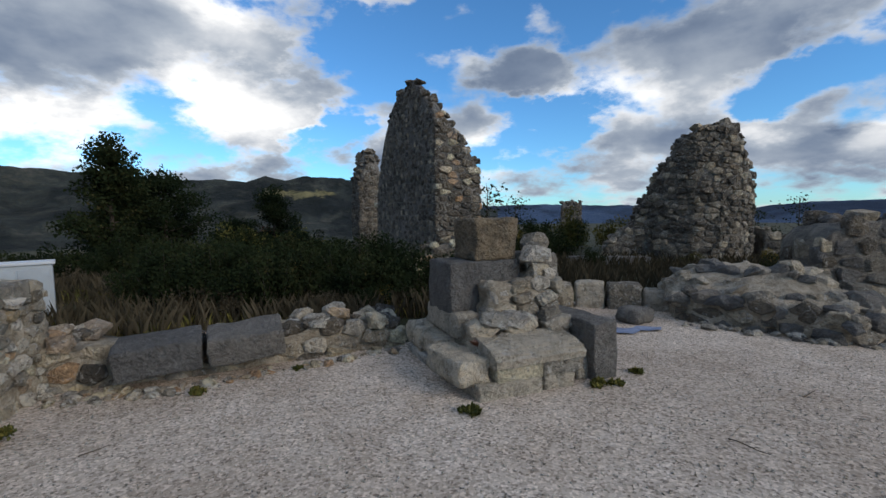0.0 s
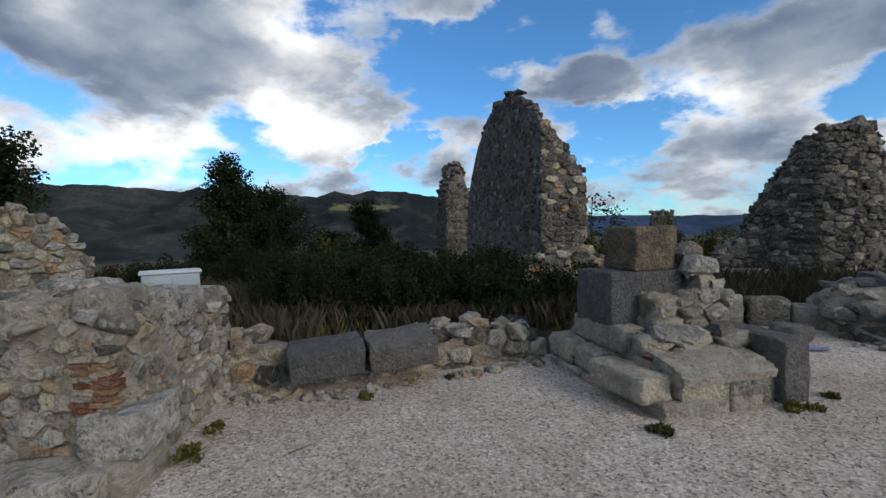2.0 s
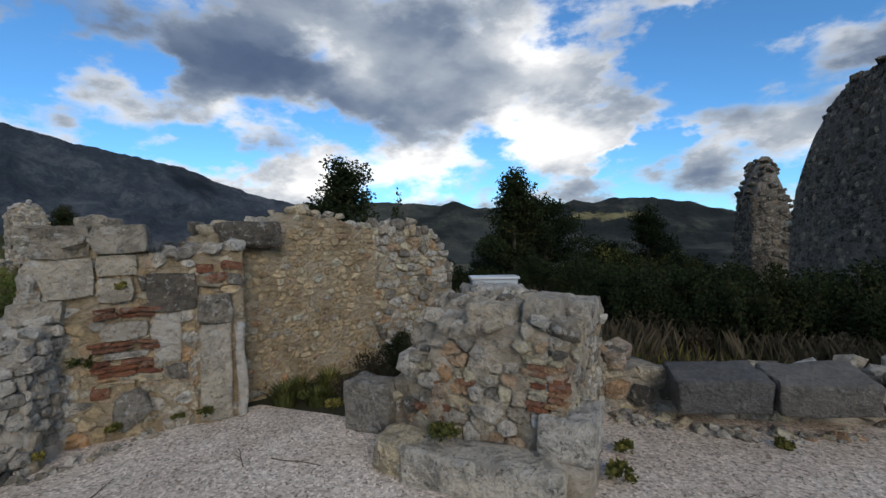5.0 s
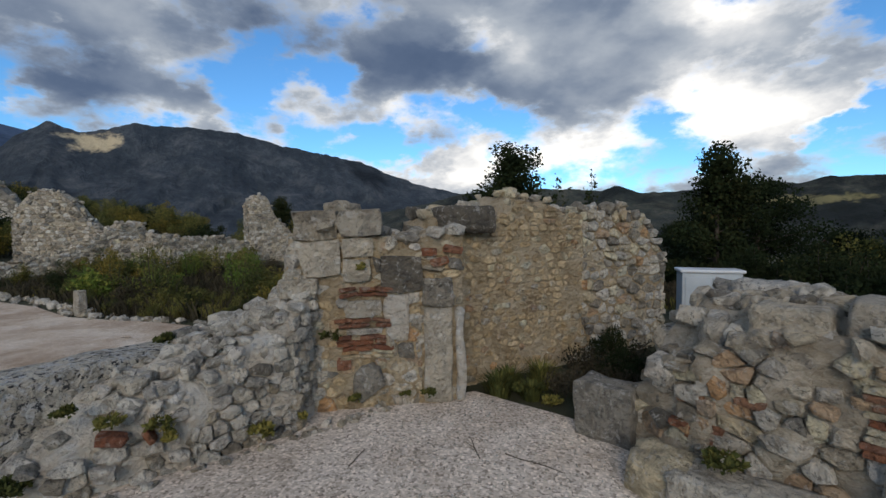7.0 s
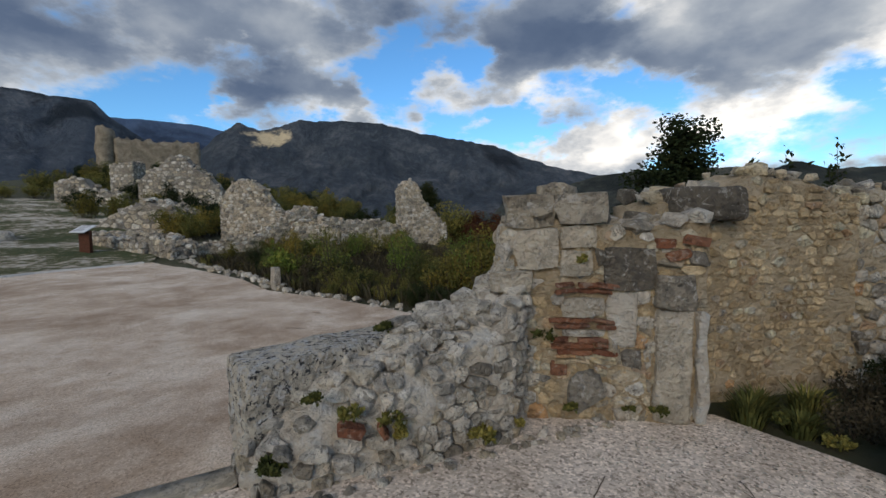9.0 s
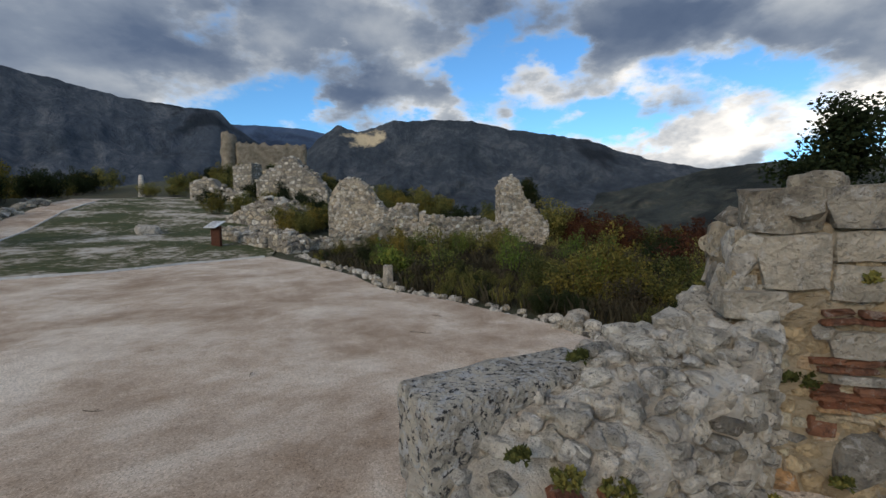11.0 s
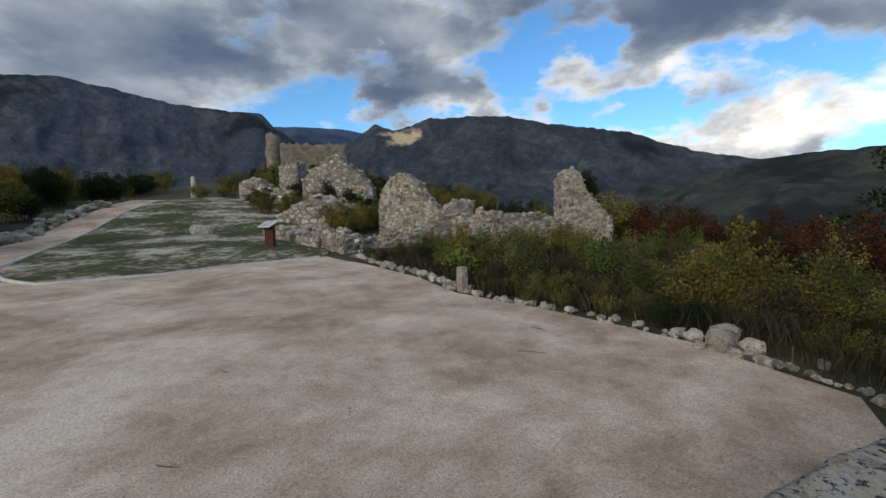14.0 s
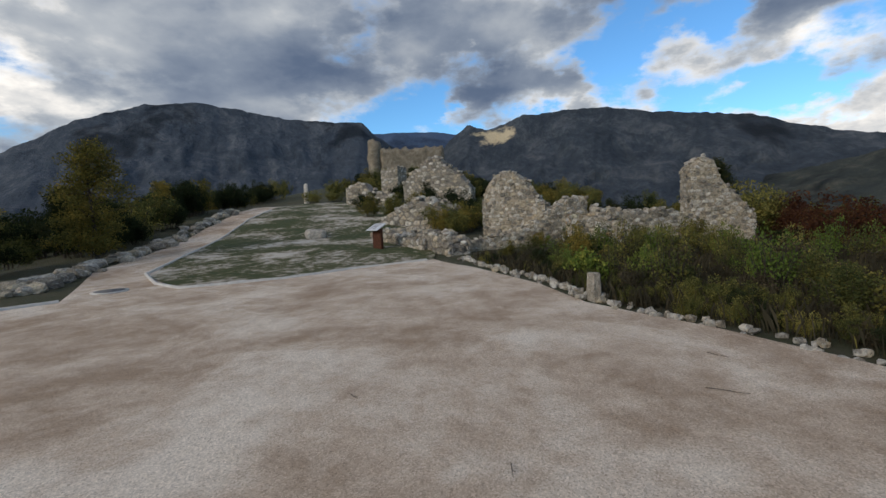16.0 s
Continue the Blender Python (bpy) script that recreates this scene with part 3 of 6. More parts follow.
def cut_stone(poly, joint, depth, bulge):
    """A stone on that outline: chipped corners, a worn rim and an uneven face, in its own frame (y runs into the wall)."""
    n = len(poly)
    cx, cz = sum(p[0] for p in poly) / n, sum(p[1] for p in poly) / n
    ring = []
    for i in range(n):
        (ax, az), (bx, bz) = poly[i], poly[(i + 1) % n]
        e = math.hypot(bx - ax, bz - az)
        if e > joint * 2.0:
            k = rng.uniform(0.07, 0.2)
            ring += [(ax + (bx - ax) * k, az + (bz - az) * k), (bx - (bx - ax) * k, bz - (bz - az) * k)] if n < 6 and e > joint * 5 else [(ax + (bx - ax) * k, az + (bz - az) * k)]
    if len(ring) < 3:
        return None
    rad = sum(math.hypot(x - cx, z - cz) for x, z in ring) / len(ring)
    if rad < joint * 1.6:
        return None
    k = 1 - joint / rad
    ring = [((x - cx) * k * rng.uniform(0.9, 1.06), (z - cz) * k * rng.uniform(0.9, 1.06)) for x, z in ring]
    m = len(ring)
    tx, tz = rng.gauss(0, 0.10), rng.gauss(0, 0.12)
    verts = [(x * 0.9, depth, z * 0.9) for x, z in ring]
    verts += [(x, bulge * rng.uniform(0.5, 1.1) + x * tx + z * tz, z) for x, z in ring]
    f = rng.uniform(0.72, 0.88)
    verts += [(x * f, -bulge * rng.uniform(-0.1, 0.7) + x * tx + z * tz, z * f) for x, z in ring]
    verts.append((rng.gauss(0, rad * 0.1), -bulge * rng.uniform(0.2, 1.0), rng.gauss(0, rad * 0.1)))
    faces = []
    for i in range(m):
        j = (i + 1) % m
        faces += [(i, j, m + j, m + i), (m + i, m + j, 2 * m + j, 2 * m + i), (2 * m + i, 2 * m + j, 3 * m)]
    return cx, cz, rad, verts, faces


def face_of(stones, a, b, foot, top, size, mats, proud=0.03, skip=0.0, depth=0.16, lean=0.0, joint=None, wide=1.4, bulge=None):
    """Close-set stones on the upright plane over a-b; outward is to the right of a-b. top: height by metres along it."""
    a, b = Vector(a), Vector(b)
    d = b - a
    length = d.length
    d.normalize()
    out = Vector((d.y, -d.x))
    turn = math.degrees(math.atan2(d.y, d.x))
    high = max(top(length * i / 20) for i in range(21))
    joint = joint or size * 0.04
    for poly in rubble_cells(length, foot, high, size * 1.05, wide):
        if rng.random() < skip:
            continue
        mid = sum(p[0] for p in poly) / len(poly)
        lim = top(min(length, max(0, mid)))
        if sum(p[1] for p in poly) / len(poly) > lim - size * 0.1:
            continue
        cut = cut_stone(poly, joint, depth * 0.6, size * 0.13 if bulge is None else bulge)
        if not cut:
            continue
        s, z, rad, verts, faces = cut
        c = a + d * s + out * (proud * (0.1 + 1.6 * rng.random() ** 1.5) - lean * (z - foot))
        stones.lay_cut(verts, faces, pose(c.x, c.y, z, 0, 0, turn), rng.choice(mats))


def studs(stones, a, b, foot, top, size, mats, cover=0.5, proud=0.005):
    """Small stones lying flush in a mortared face."""
    face_of(stones, a, b, foot, top, size, mats, proud, skip=1 - cover * 0.85, depth=0.08, joint=size * 0.10, bulge=size * 0.07)


def crest(stones, poly, top, size, mats, count, sink=0.3):
    """Loose stones bedded on the top of a wall."""
    xs, ys = [p[0] for p in poly], [p[1] for p in poly]
    done, tries = 0, 0
    while done < count and tries < count * 30:
        tries += 1
        x, y = rng.uniform(min(xs), max(xs)), rng.uniform(min(ys), max(ys))
        if not inside(poly, x, y):
            continue
        w = size * rng.uniform(0.6, 1.5)
        h = w * rng.uniform(0.4, 0.75)
        m = pose(x, y, top(x, y) + h * (0.5 - sink), rng.uniform(-14, 14), rng.uniform(-14, 14), rng.uniform(0, 360)) @ Matrix.Diagonal((w, w * rng.uniform(0.6, 0.95), h, 1))
        stones.lay(m, rng.choice(mats))
        done += 1


def core(name, poly, foot, top, mat, parent, step=0.14, rough=0.035, label=""):
    """The solid mortar body of a wall: outline, foot height and a top height over the plan."""
    v, f = filled(poly, step)
    rims = 0
    for (ax, ay), (bx, by) in zip(poly, poly[1:] + poly[:1]):
        rims += max(1, int(math.hypot(bx - ax, by - ay) / step))
    cx, cy = sum(p[0] for p in poly) / len(poly), sum(p[1] for p in poly) / len(poly)
    verts = []
    for x, y in v:
        verts.append((x, y, top(x, y) + rough * 1.6 * noise.noise((x * 7, y * 7, 2.0))))
    faces = list(f)
    rows = 10
    base = len(verts)
    for j in range(1, rows + 1):
        for i in range(rims):
            x, y = v[i]
            zt = verts[i][2]
            z = zt + (foot - zt) * j / rows
            k = rough * 1.3 * noise.noise((x * 6, y * 6, z * 6))
            nx, ny = x - cx, y - cy
            q = max(0.01, math.hypot(nx, ny))
            verts.append((x + nx / q * k, y + ny / q * k, z))
    for j in range(rows):
        for i in range(rims):
            a = i if j == 0 else base + (j - 1) * rims + i
            b = (i + 1) % rims if j == 0 else base + (j - 1) * rims + (i + 1) % rims
            c, e = base + j * rims + (i + 1) % rims, base + j * rims + i
            faces.append((b, a, e, c))
    return from_lists(name, verts, faces, mat, parent, label)


def boulder_mesh(seed, mat):
    """A weathered round boulder."""
    bm = bmesh.new()
    bmesh.ops.create_icosphere(bm, subdivisions=3, radius=0.5)
    for v in bm.verts:
        p = v.co * 2.2 + Vector((seed, seed * 2, 0))
        v.co *= 1 + 0.36 * noise.noise(p) + 0.2 * noise.noise(p * 2.4) + 0.09 * noise.noise(p * 6)
    me = bpy.data.meshes.new("boulder")
    bm.to_mesh(me)
    bm.free()
    me.materials.append(mat)
    return me


def ashlar(dx, dy, dz, bevel=0.02, rough=0.012, cuts=3, seed=0.0, taper=0.0):
    """A dressed block with worn edges, standing on its foot."""
    bm = bmesh.new()
    bmesh.ops.create_cube(bm, size=1.0)
    for v in bm.verts:
        k = 1 - taper * (v.co.z + 0.5)
        v.co = Vector((v.co.x * dx * k, v.co.y * dy * k, (v.co.z + 0.5) * dz))
    bmesh.ops.bevel(bm, geom=bm.edges[:], offset=bevel, segments=2, affect="EDGES", profile=0.6)
    bmesh.ops.subdivide_edges(bm, edges=[e for e in bm.edges if e.calc_length() > bevel * 3], cuts=cuts, use_grid_fill=True)
    for v in bm.verts:
        p = v.co * 6 + Vector((seed, seed * 1.7, 0))
        v.co += Vector((noise.noise(p), noise.noise(p + Vector((9, 1, 4))), noise.noise(p + Vector((3, 8, 2))))) * rough
        p = p * 2.7
        v.co += Vector((noise.noise(p), noise.noise(p + Vector((5, 2, 7))), noise.noise(p + Vector((1, 6, 3))))) * rough * 0.55
    return bm


def block(name, size, at, turn, mat, parent=None, label="", tilt=(0, 0), bevel=0.02, rough=0.02, taper=0.0):
    ob = part(name, ashlar(*size, bevel, rough, 3 if rough < 0.005 else 5, at[0] * 3.1 + at[1], taper), mat, parent, label)
    ob.matrix_basis = pose(*at, tilt[0], tilt[1], turn)
    return ob


def strip(name, line, wide, high, lift, mat):
    """A kerb of small section along a line of plan points."""
    pts = []
    for (ax, ay), (bx, by) in zip(line, line[1:]):
        m = max(1, int(math.hypot(bx - ax, by - ay) / 0.5))
        pts += [(ax + (bx - ax) * i / m, ay + (by - ay) * i / m) for i in range(m)]
    pts.append(line[-1])
    verts, faces = [], []
    for i, (x, y) in enumerate(pts):
        a, b = pts[max(0, i - 1)], pts[min(len(pts) - 1, i + 1)]
        d = Vector((b[0] - a[0], b[1] - a[1])).normalized()
        nx, ny = -d.y * wide / 2, d.x * wide / 2
        z = ground_z(x, y) + lift
        w = 0.01 * noise.noise((x * 3, y * 3, 1))
        verts += [(x - nx, y - ny, z - 0.1), (x - nx * 0.9, y - ny * 0.9, z + high + w), (x + nx * 0.9, y + ny * 0.9, z + high - w), (x + nx, y + ny, z - 0.1)]
    for i in range(len(pts) - 1):
        for j in range(3):
            a = i * 4 + j
            faces.append((a, a + 1, a + 5, a + 4))
    return from_lists(name, verts, faces, mat)


# ---- plants ----
def leaf_cloud(blobs, count, size, seed, droop=0.3, up=0.0):
    """Leaves, each a folded pair of triangles or a quad, spread through the blobs (x, y, z, rx, ry, rz)."""
    r = random.Random(seed)
    verts, faces = [], []
    weights = [b[3] * b[4] * b[5] for b in blobs]
    for b, w in zip(blobs, weights):
        for _ in range(max(3, int(count * w / sum(weights)))):
            v = Vector((r.gauss(0, 1), r.gauss(0, 1), r.gauss(0, 1))).normalized() * (r.random() ** 0.45)
            c = Vector((b[0] + v.x * b[3], b[1] + v.y * b[4], b[2] + v.z * b[5]))
            s = size * r.uniform(0.6, 1.35)
            d = Vector((r.uniform(-1, 1), r.uniform(-1, 1), r.uniform(-1 - droop, 1 - droop) + up)).normalized()
            side = d.cross(Vector((r.uniform(-1, 1), r.uniform(-1, 1), r.uniform(-1, 1)))).normalized() * s * 0.32
            fold = d.cross(side) * 0.25
            i = len(verts)
            verts += [tuple(c), tuple(c + d * s * 0.5 + side + fold), tuple(c + d * s), tuple(c + d * s * 0.5 - side + fold)]
            faces.append((i, i + 1, i + 2, i + 3))
    return verts, faces


def limb(bm, a, b, ra, rb, sides=6, bend=0.1, seed=0):
    """A tapered, slightly bent branch."""
    a, b = Vector(a), Vector(b)
    d = (b - a)
    side = d.cross(Vector((0.3, 0.5, 0.81))).normalized()
    other = d.cross(side).normalized()
    rings, steps = [], 4
    for i in range(steps + 1):
        t = i / steps
        c = a + d * t + (side * noise.noise((seed, t * 2, 0)) + other * noise.noise((0, t * 2, seed))) * bend * d.length * math.sin(math.pi * min(t, 0.9))
        rr = ra + (rb - ra) * t
        rings.append([bm.verts.new(c + (side * math.cos(k * 2 * math.pi / sides) + other * math.sin(k * 2 * math.pi / sides)) * rr) for k in range(sides)])
    for u, w in zip(rings, rings[1:]):
        for k in range(sides):
            bm.faces.new((u[k], u[(k + 1) % sides], w[(k + 1) % sides], w[k]))
    return a + d


def tree(name, label, high, spread, leaves, leaf, mat, seed, trunk=0.12, clear=0.25, lean=0.0, open_=1.15):
    r = random.Random(seed)
    ob = thing(name, label, "tree" if high > 2.2 else "shrub")
    bm = bmesh.new()
    top = Vector((lean * high, 0, high * 0.82))
    limb(bm, (0, 0, -0.25), top, trunk, trunk * 0.25, 7, 0.06, seed)
    blobs = []
    count = int(16 + high * 4)
    for i in range(count):
        t = clear + (1 - clear) * (i + r.random()) / count
        ang = i * 2.4 + r.uniform(-0.6, 0.6)
        reach = spread * (0.35 + 0.65 * math.sin(math.pi * min(1.0, 0.18 + t * 0.82)) ** 0.8) * r.uniform(0.35, 1.0) * (1.15 - 0.55 * t)
        o = Vector((lean * high * t, 0, high * t * 0.82))
        e = o + Vector((math.cos(ang) * reach, math.sin(ang) * reach, high * r.uniform(0.02, 0.13)))
        limb(bm, o, e, trunk * 0.3 * (1.1 - t * 0.7), trunk * 0.05, 5, 0.15, seed + i)
        k = spread * r.uniform(0.14, 0.27) * open_
        blobs.append((e.x, e.y, e.z, k * 1.1, k * 1.1, k * r.uniform(0.55, 0.9)))
        for f in (0.35, 0.7):
            q = o.lerp(e, f)
            blobs.append((q.x, q.y, q.z, k * 0.85, k * 0.85, k * 0.6))
    blobs.append((top.x, top.y, top.z + high * 0.04, spread * 0.12, spread * 0.12, high * 0.09))
    part("trunk", bm, BARK, ob)
    tagged(from_lists("crown", *leaf_cloud(blobs, leaves, leaf, seed), mat, ob, flat=True), kind="stuff")
    return ob


def shrub(name, label, wide, high, leaves, leaf, mat, seed, stems=14, up=0.5):
    r = random.Random(seed)
    ob = thing(name, label, "shrub")
    bm = bmesh.new()
    blobs = []
    for i in range(stems):
        a, k = r.uniform(0, 6.28), r.random() ** 0.6
        e = (math.cos(a) * k * wide, math.sin(a) * k * wide, high * (1 - 0.45 * k * k) * r.uniform(0.65, 1.08))
        limb(bm, (e[0] * 0.35, e[1] * 0.35, -0.1), e, 0.012, 0.003, 4, 0.12, seed + i)
        for t in (0.4, 0.65, 0.9):
            s = wide * r.uniform(0.16, 0.28)
            blobs.append((e[0] * (0.35 + 0.65 * t), e[1] * (0.35 + 0.65 * t), e[2] * t, s, s, high * r.uniform(0.10, 0.18)))
    tagged(part("stem", bm, BARK, ob), kind="stuff")
    tagged(from_lists("foliage", *leaf_cloud(blobs, leaves, leaf, seed, 0.2, up), mat, ob, flat=True), kind="stuff")
    return ob


def leafy_tuft(name, label, wide, leaves, leaf, mat, seed):
    r = random.Random(seed)
    blobs = [(r.gauss(0, wide * 0.4), r.gauss(0, wide * 0.4), wide * r.uniform(0.05, 0.5), wide * 0.35, wide * 0.35, wide * 0.25) for _ in range(7)]
    return tagged(from_lists(name, *leaf_cloud(blobs, leaves, leaf, seed, 0.0, 0.6), mat, flat=True), label, "plant")


def grass_tuft(name, label, wide, high, blades, mat, seed):
    r = random.Random(seed)
    verts, faces = [], []
    for _ in range(blades):
        a, k = r.uniform(0, 6.28), r.random()
        x, y = math.cos(a) * k * wide * 0.4, math.sin(a) * k * wide * 0.4
        d = Vector((math.cos(a) * wide * r.uniform(0.2, 0.8), math.sin(a) * wide * r.uniform(0.2, 0.8), high * r.uniform(0.5, 1.1)))
        w = Vector((-math.sin(a), math.cos(a), 0)) * r.uniform(0.004, 0.009)
        i = len(verts)
        o = Vector((x, y, -0.02))
        mid = o + Vector((d.x * 0.4, d.y * 0.4, d.z * 0.75))
        verts += [tuple(o - w), tuple(o + w), tuple(mid + w), tuple(mid - w), tuple(o + d)]
        faces += [(i, i + 1, i + 2, i + 3), (i + 3, i + 2, i + 4)]
    ob = from_lists(name, verts, faces, mat, flat=True)
    return tagged(ob, label, "plant")


# ---- the large structure ----
build_ground()
COURT = [(-5.72, -1.65), (-5.55, -4.5), (-3.0, -7.0), (4.0, -7.0), (8.0, 0.0), (7.5, 5.2), (4.9, 5.1), (3.3, 6.4), (1.6, 7.6), (0.6, 6.6), (-0.3, 5.0), (-1.2, 4.6), (-2.3, 3.9), (-3.5, 3.6), (-3.6, 2.4), (-4.7, 1.95), (-5.75, 1.6), (-6.2, 0.3), (-5.9, -1.0)]
PLAZA_LINE = [(-5.55, -4.5), (-5.72, -1.65), (-6.5, -1.2), (-7.6, 0.3), (-8.6, 0.85), (-10.3, 0.3), (-12.2, -1.0), (-13.9, -2.6), (-15.8, -3.5), (-18.6, -5.5), (-20.5, -7.3), (-18.5, -9.5), (-16.6, -10.7), (-15.0, -12.7), (-16.4, -15.2), (-18.5, -16.7), (-21.7, -18.6), (-27.0, -21.4), (-32.5, -24.2), (-38.2, -26.3), (-46.0, -30.0), (-45.5, -31.2), (-36.8, -28.0), (-29.0, -24.6), (-22.6, -21.2), (-17.0, -18.2), (-13.2, -14.3), (-12.4, -14.8), (-6.0, -16.0), (-3.0, -7.0)]
LAWN_LINE = [(-15.0, -12.7), (-16.6, -10.7), (-18.5, -9.5), (-20.5, -7.3), (-26.0, -8.5), (-34.0, -12.0), (-46.0, -20.0), (-50.0, -28.0), (-46.0, -30.0), (-38.2, -26.3), (-32.5, -24.2), (-27.0, -21.4), (-21.7, -18.6), (-18.5, -16.7), (-16.4, -15.2)]
structure(sheet("court_gravel", COURT, 0.3, 0.032, GRAVEL, 0.012), "pale crushed white gravel covering the walled court", "gravel")
structure(sheet("plaza_gravel", PLAZA_LINE, 0.45, 0.036, PLAZA, 0.010), "beige compacted gravel plaza and path, patchy with damp", "gravel")
structure(sheet("lawn", LAWN_LINE, 0.6, 0.05, LAWN, 0.02), "thin worn grass with bare pale soil patches", "lawn")
structure(strip("kerb_lawn", [(-38.2, -26.3), (-32.5, -24.2), (-27.0, -21.4), (-21.7, -18.6), (-18.5, -16.7), (-16.8, -15.8), (-15.5, -14.0), (-15.0, -12.7), (-16.6, -10.7), (-18.5, -9.5), (-20.3, -7.5)], 0.10, 0.05, 0.04, KERB), "thin white stone kerb edging the lawn", "kerb")
structure(strip("kerb_path", [(-6.0, -16.0), (-12.4, -14.8), (-13.2, -14.3)], 0.10, 0.05, 0.04, KERB), "thin white stone kerb beside the path", "kerb")
structure(strip("threshold_strip", [(-5.86, -1.66), (-5.66, -2.3), (-5.5, -3.0), (-5.35, -4.5)], 0.22, 0.01, 0.044, ASHLAR_PALE), "flush grey stone strip between court and plaza", "threshold")

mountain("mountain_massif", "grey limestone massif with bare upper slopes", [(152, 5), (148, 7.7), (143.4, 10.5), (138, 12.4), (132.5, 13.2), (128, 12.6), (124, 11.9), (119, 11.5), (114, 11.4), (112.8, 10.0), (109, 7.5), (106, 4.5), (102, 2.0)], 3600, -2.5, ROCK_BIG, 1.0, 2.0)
mountain("mountain_gap_ridge", "distant wooded ridge painted haze blue, in a gap between mountains", [(98, 9.0), (101, 9.4), (105, 10.0), (109, 10.1), (113, 10.0), (116, 9.2)][::1], 4400, 2.0, HAZE_FAR, 0.5, 8.0)
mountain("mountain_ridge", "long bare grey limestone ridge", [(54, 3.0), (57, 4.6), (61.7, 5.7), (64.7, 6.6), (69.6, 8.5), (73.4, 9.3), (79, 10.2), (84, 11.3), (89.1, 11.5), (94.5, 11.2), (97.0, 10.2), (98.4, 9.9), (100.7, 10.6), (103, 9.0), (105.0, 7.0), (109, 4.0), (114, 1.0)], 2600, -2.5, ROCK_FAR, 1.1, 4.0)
mountain("hill_range", "low scrub-covered hills with a sunlit patch painted on the slope", [(-6, 0.6), (0, 1.6), (6, 2.9), (10, 4.0), (14, 4.8), (18.3, 5.0), (20.5, 4.4), (22.8, 4.9), (25, 4.2), (27.1, 4.4), (32.7, 4.2), (35, 4.2), (38, 5.2), (39.5, 4.6), (43, 4.9), (47.1, 5.1), (52, 5.0), (57.0, 4.6), (62, 3.2), (68, 2.2), (75, 1.0)], 2100, -3.5, HILL, 0.9, 6.0)
mountain("far_ridge", "far mountain ridge across the valley, painted haze blue", [(-75, 2.5), (-60, 2.0), (-50, 1.3), (-43.8, 1.0), (-38, 0.9), (-33.7, 0.4), (-26, 0.8), (-18.2, 1.0), (-12, 1.2), (-7.2, 1.2), (0, 0.9), (6, 0.4)], 4300, -3.0, HAZE_FAR, 0.5, 11.0)
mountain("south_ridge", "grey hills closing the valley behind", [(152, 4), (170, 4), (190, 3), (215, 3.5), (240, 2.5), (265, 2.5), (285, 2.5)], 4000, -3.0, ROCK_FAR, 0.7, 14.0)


# ---- ruin walls ----
def ruin(name, label, category="ruin wall"):
    return thing(name, label, category)


def straight(name, label, a, b, thick, foot, rows, size, mats, mat, faces="rle", most=300, crest_n=30, depth=0.16, across=None, step=0.16, skip=0.0, proud=0.03, flush=None):
    """A straight ruined wall from a to b, its thickness to the left of a-b; rows: (metres along, top height).
    faces: r the face to the right, l to the left, s the start, e the end."""
    a, b = Vector(a), Vector(b)
    d = (b - a).normalized()
    left = Vector((-d.y, d.x))
    poly = [tuple(a), tuple(b), tuple(b + left * thick), tuple(a + left * thick)]
    fall = across or (lambda q: 0.0)

    def top(x, y):
        r = Vector((x, y)) - a
        s = r.dot(d)
        return lerp_rows(rows, s) - fall(r.dot(left) / thick) + 0.05 * noise.noise((x * 3.1, y * 3.1, foot))

    ob = ruin(name, label)
    core("masonry_core", poly, foot - 0.15, lambda x, y: max(foot, top(x, y) - 0.03), mat, ob, step)
    st = Stones(ob, most)
    length = (b - a).length
    if "r" in faces:
        face_of(st, a, b, foot, lambda s: top(*(a + d * s)), size, mats, proud, depth=depth, skip=skip)
    if "e" in faces:
        face_of(st, b, b + left * thick, foot, lambda s: top(*(b + left * s)), size, mats, proud, depth=depth)
    if "s" in faces:
        face_of(st, a + left * thick, a, foot, lambda s: top(*(a + left * (thick - s))), size, mats, proud, depth=depth)
    if "l" in faces:
        face_of(st, b + left * thick, a + left * thick, foot, lambda s: top(*(b + left * thick - d * s)), size, mats, proud, depth=depth)
    if flush:
        studs(st, a, b, foot, lambda s: top(*(a + d * s)) - 0.05, flush[0], flush[1], flush[3], flush[2])
    if crest_n:
        crest(st, poly, top, size * 1.1, mats, crest_n)
    st.close()
    return ob


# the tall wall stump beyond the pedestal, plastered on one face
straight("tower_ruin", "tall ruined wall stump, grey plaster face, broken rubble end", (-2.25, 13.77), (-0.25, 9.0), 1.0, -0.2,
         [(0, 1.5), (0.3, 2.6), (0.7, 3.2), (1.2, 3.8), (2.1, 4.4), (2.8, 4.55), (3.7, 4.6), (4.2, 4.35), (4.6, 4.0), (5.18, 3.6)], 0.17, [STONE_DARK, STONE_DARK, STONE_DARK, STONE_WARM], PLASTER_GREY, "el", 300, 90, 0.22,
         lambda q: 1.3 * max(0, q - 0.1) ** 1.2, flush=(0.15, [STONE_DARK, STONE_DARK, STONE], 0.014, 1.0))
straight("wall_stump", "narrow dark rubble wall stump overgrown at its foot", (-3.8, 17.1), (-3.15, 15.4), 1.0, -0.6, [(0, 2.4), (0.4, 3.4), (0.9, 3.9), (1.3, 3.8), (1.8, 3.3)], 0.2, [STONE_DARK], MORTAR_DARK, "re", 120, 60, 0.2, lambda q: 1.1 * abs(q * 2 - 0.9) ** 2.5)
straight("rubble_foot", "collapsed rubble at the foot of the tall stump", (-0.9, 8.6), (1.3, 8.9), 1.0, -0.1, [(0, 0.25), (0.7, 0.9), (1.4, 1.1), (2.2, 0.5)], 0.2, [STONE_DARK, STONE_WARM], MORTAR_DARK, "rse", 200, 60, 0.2)


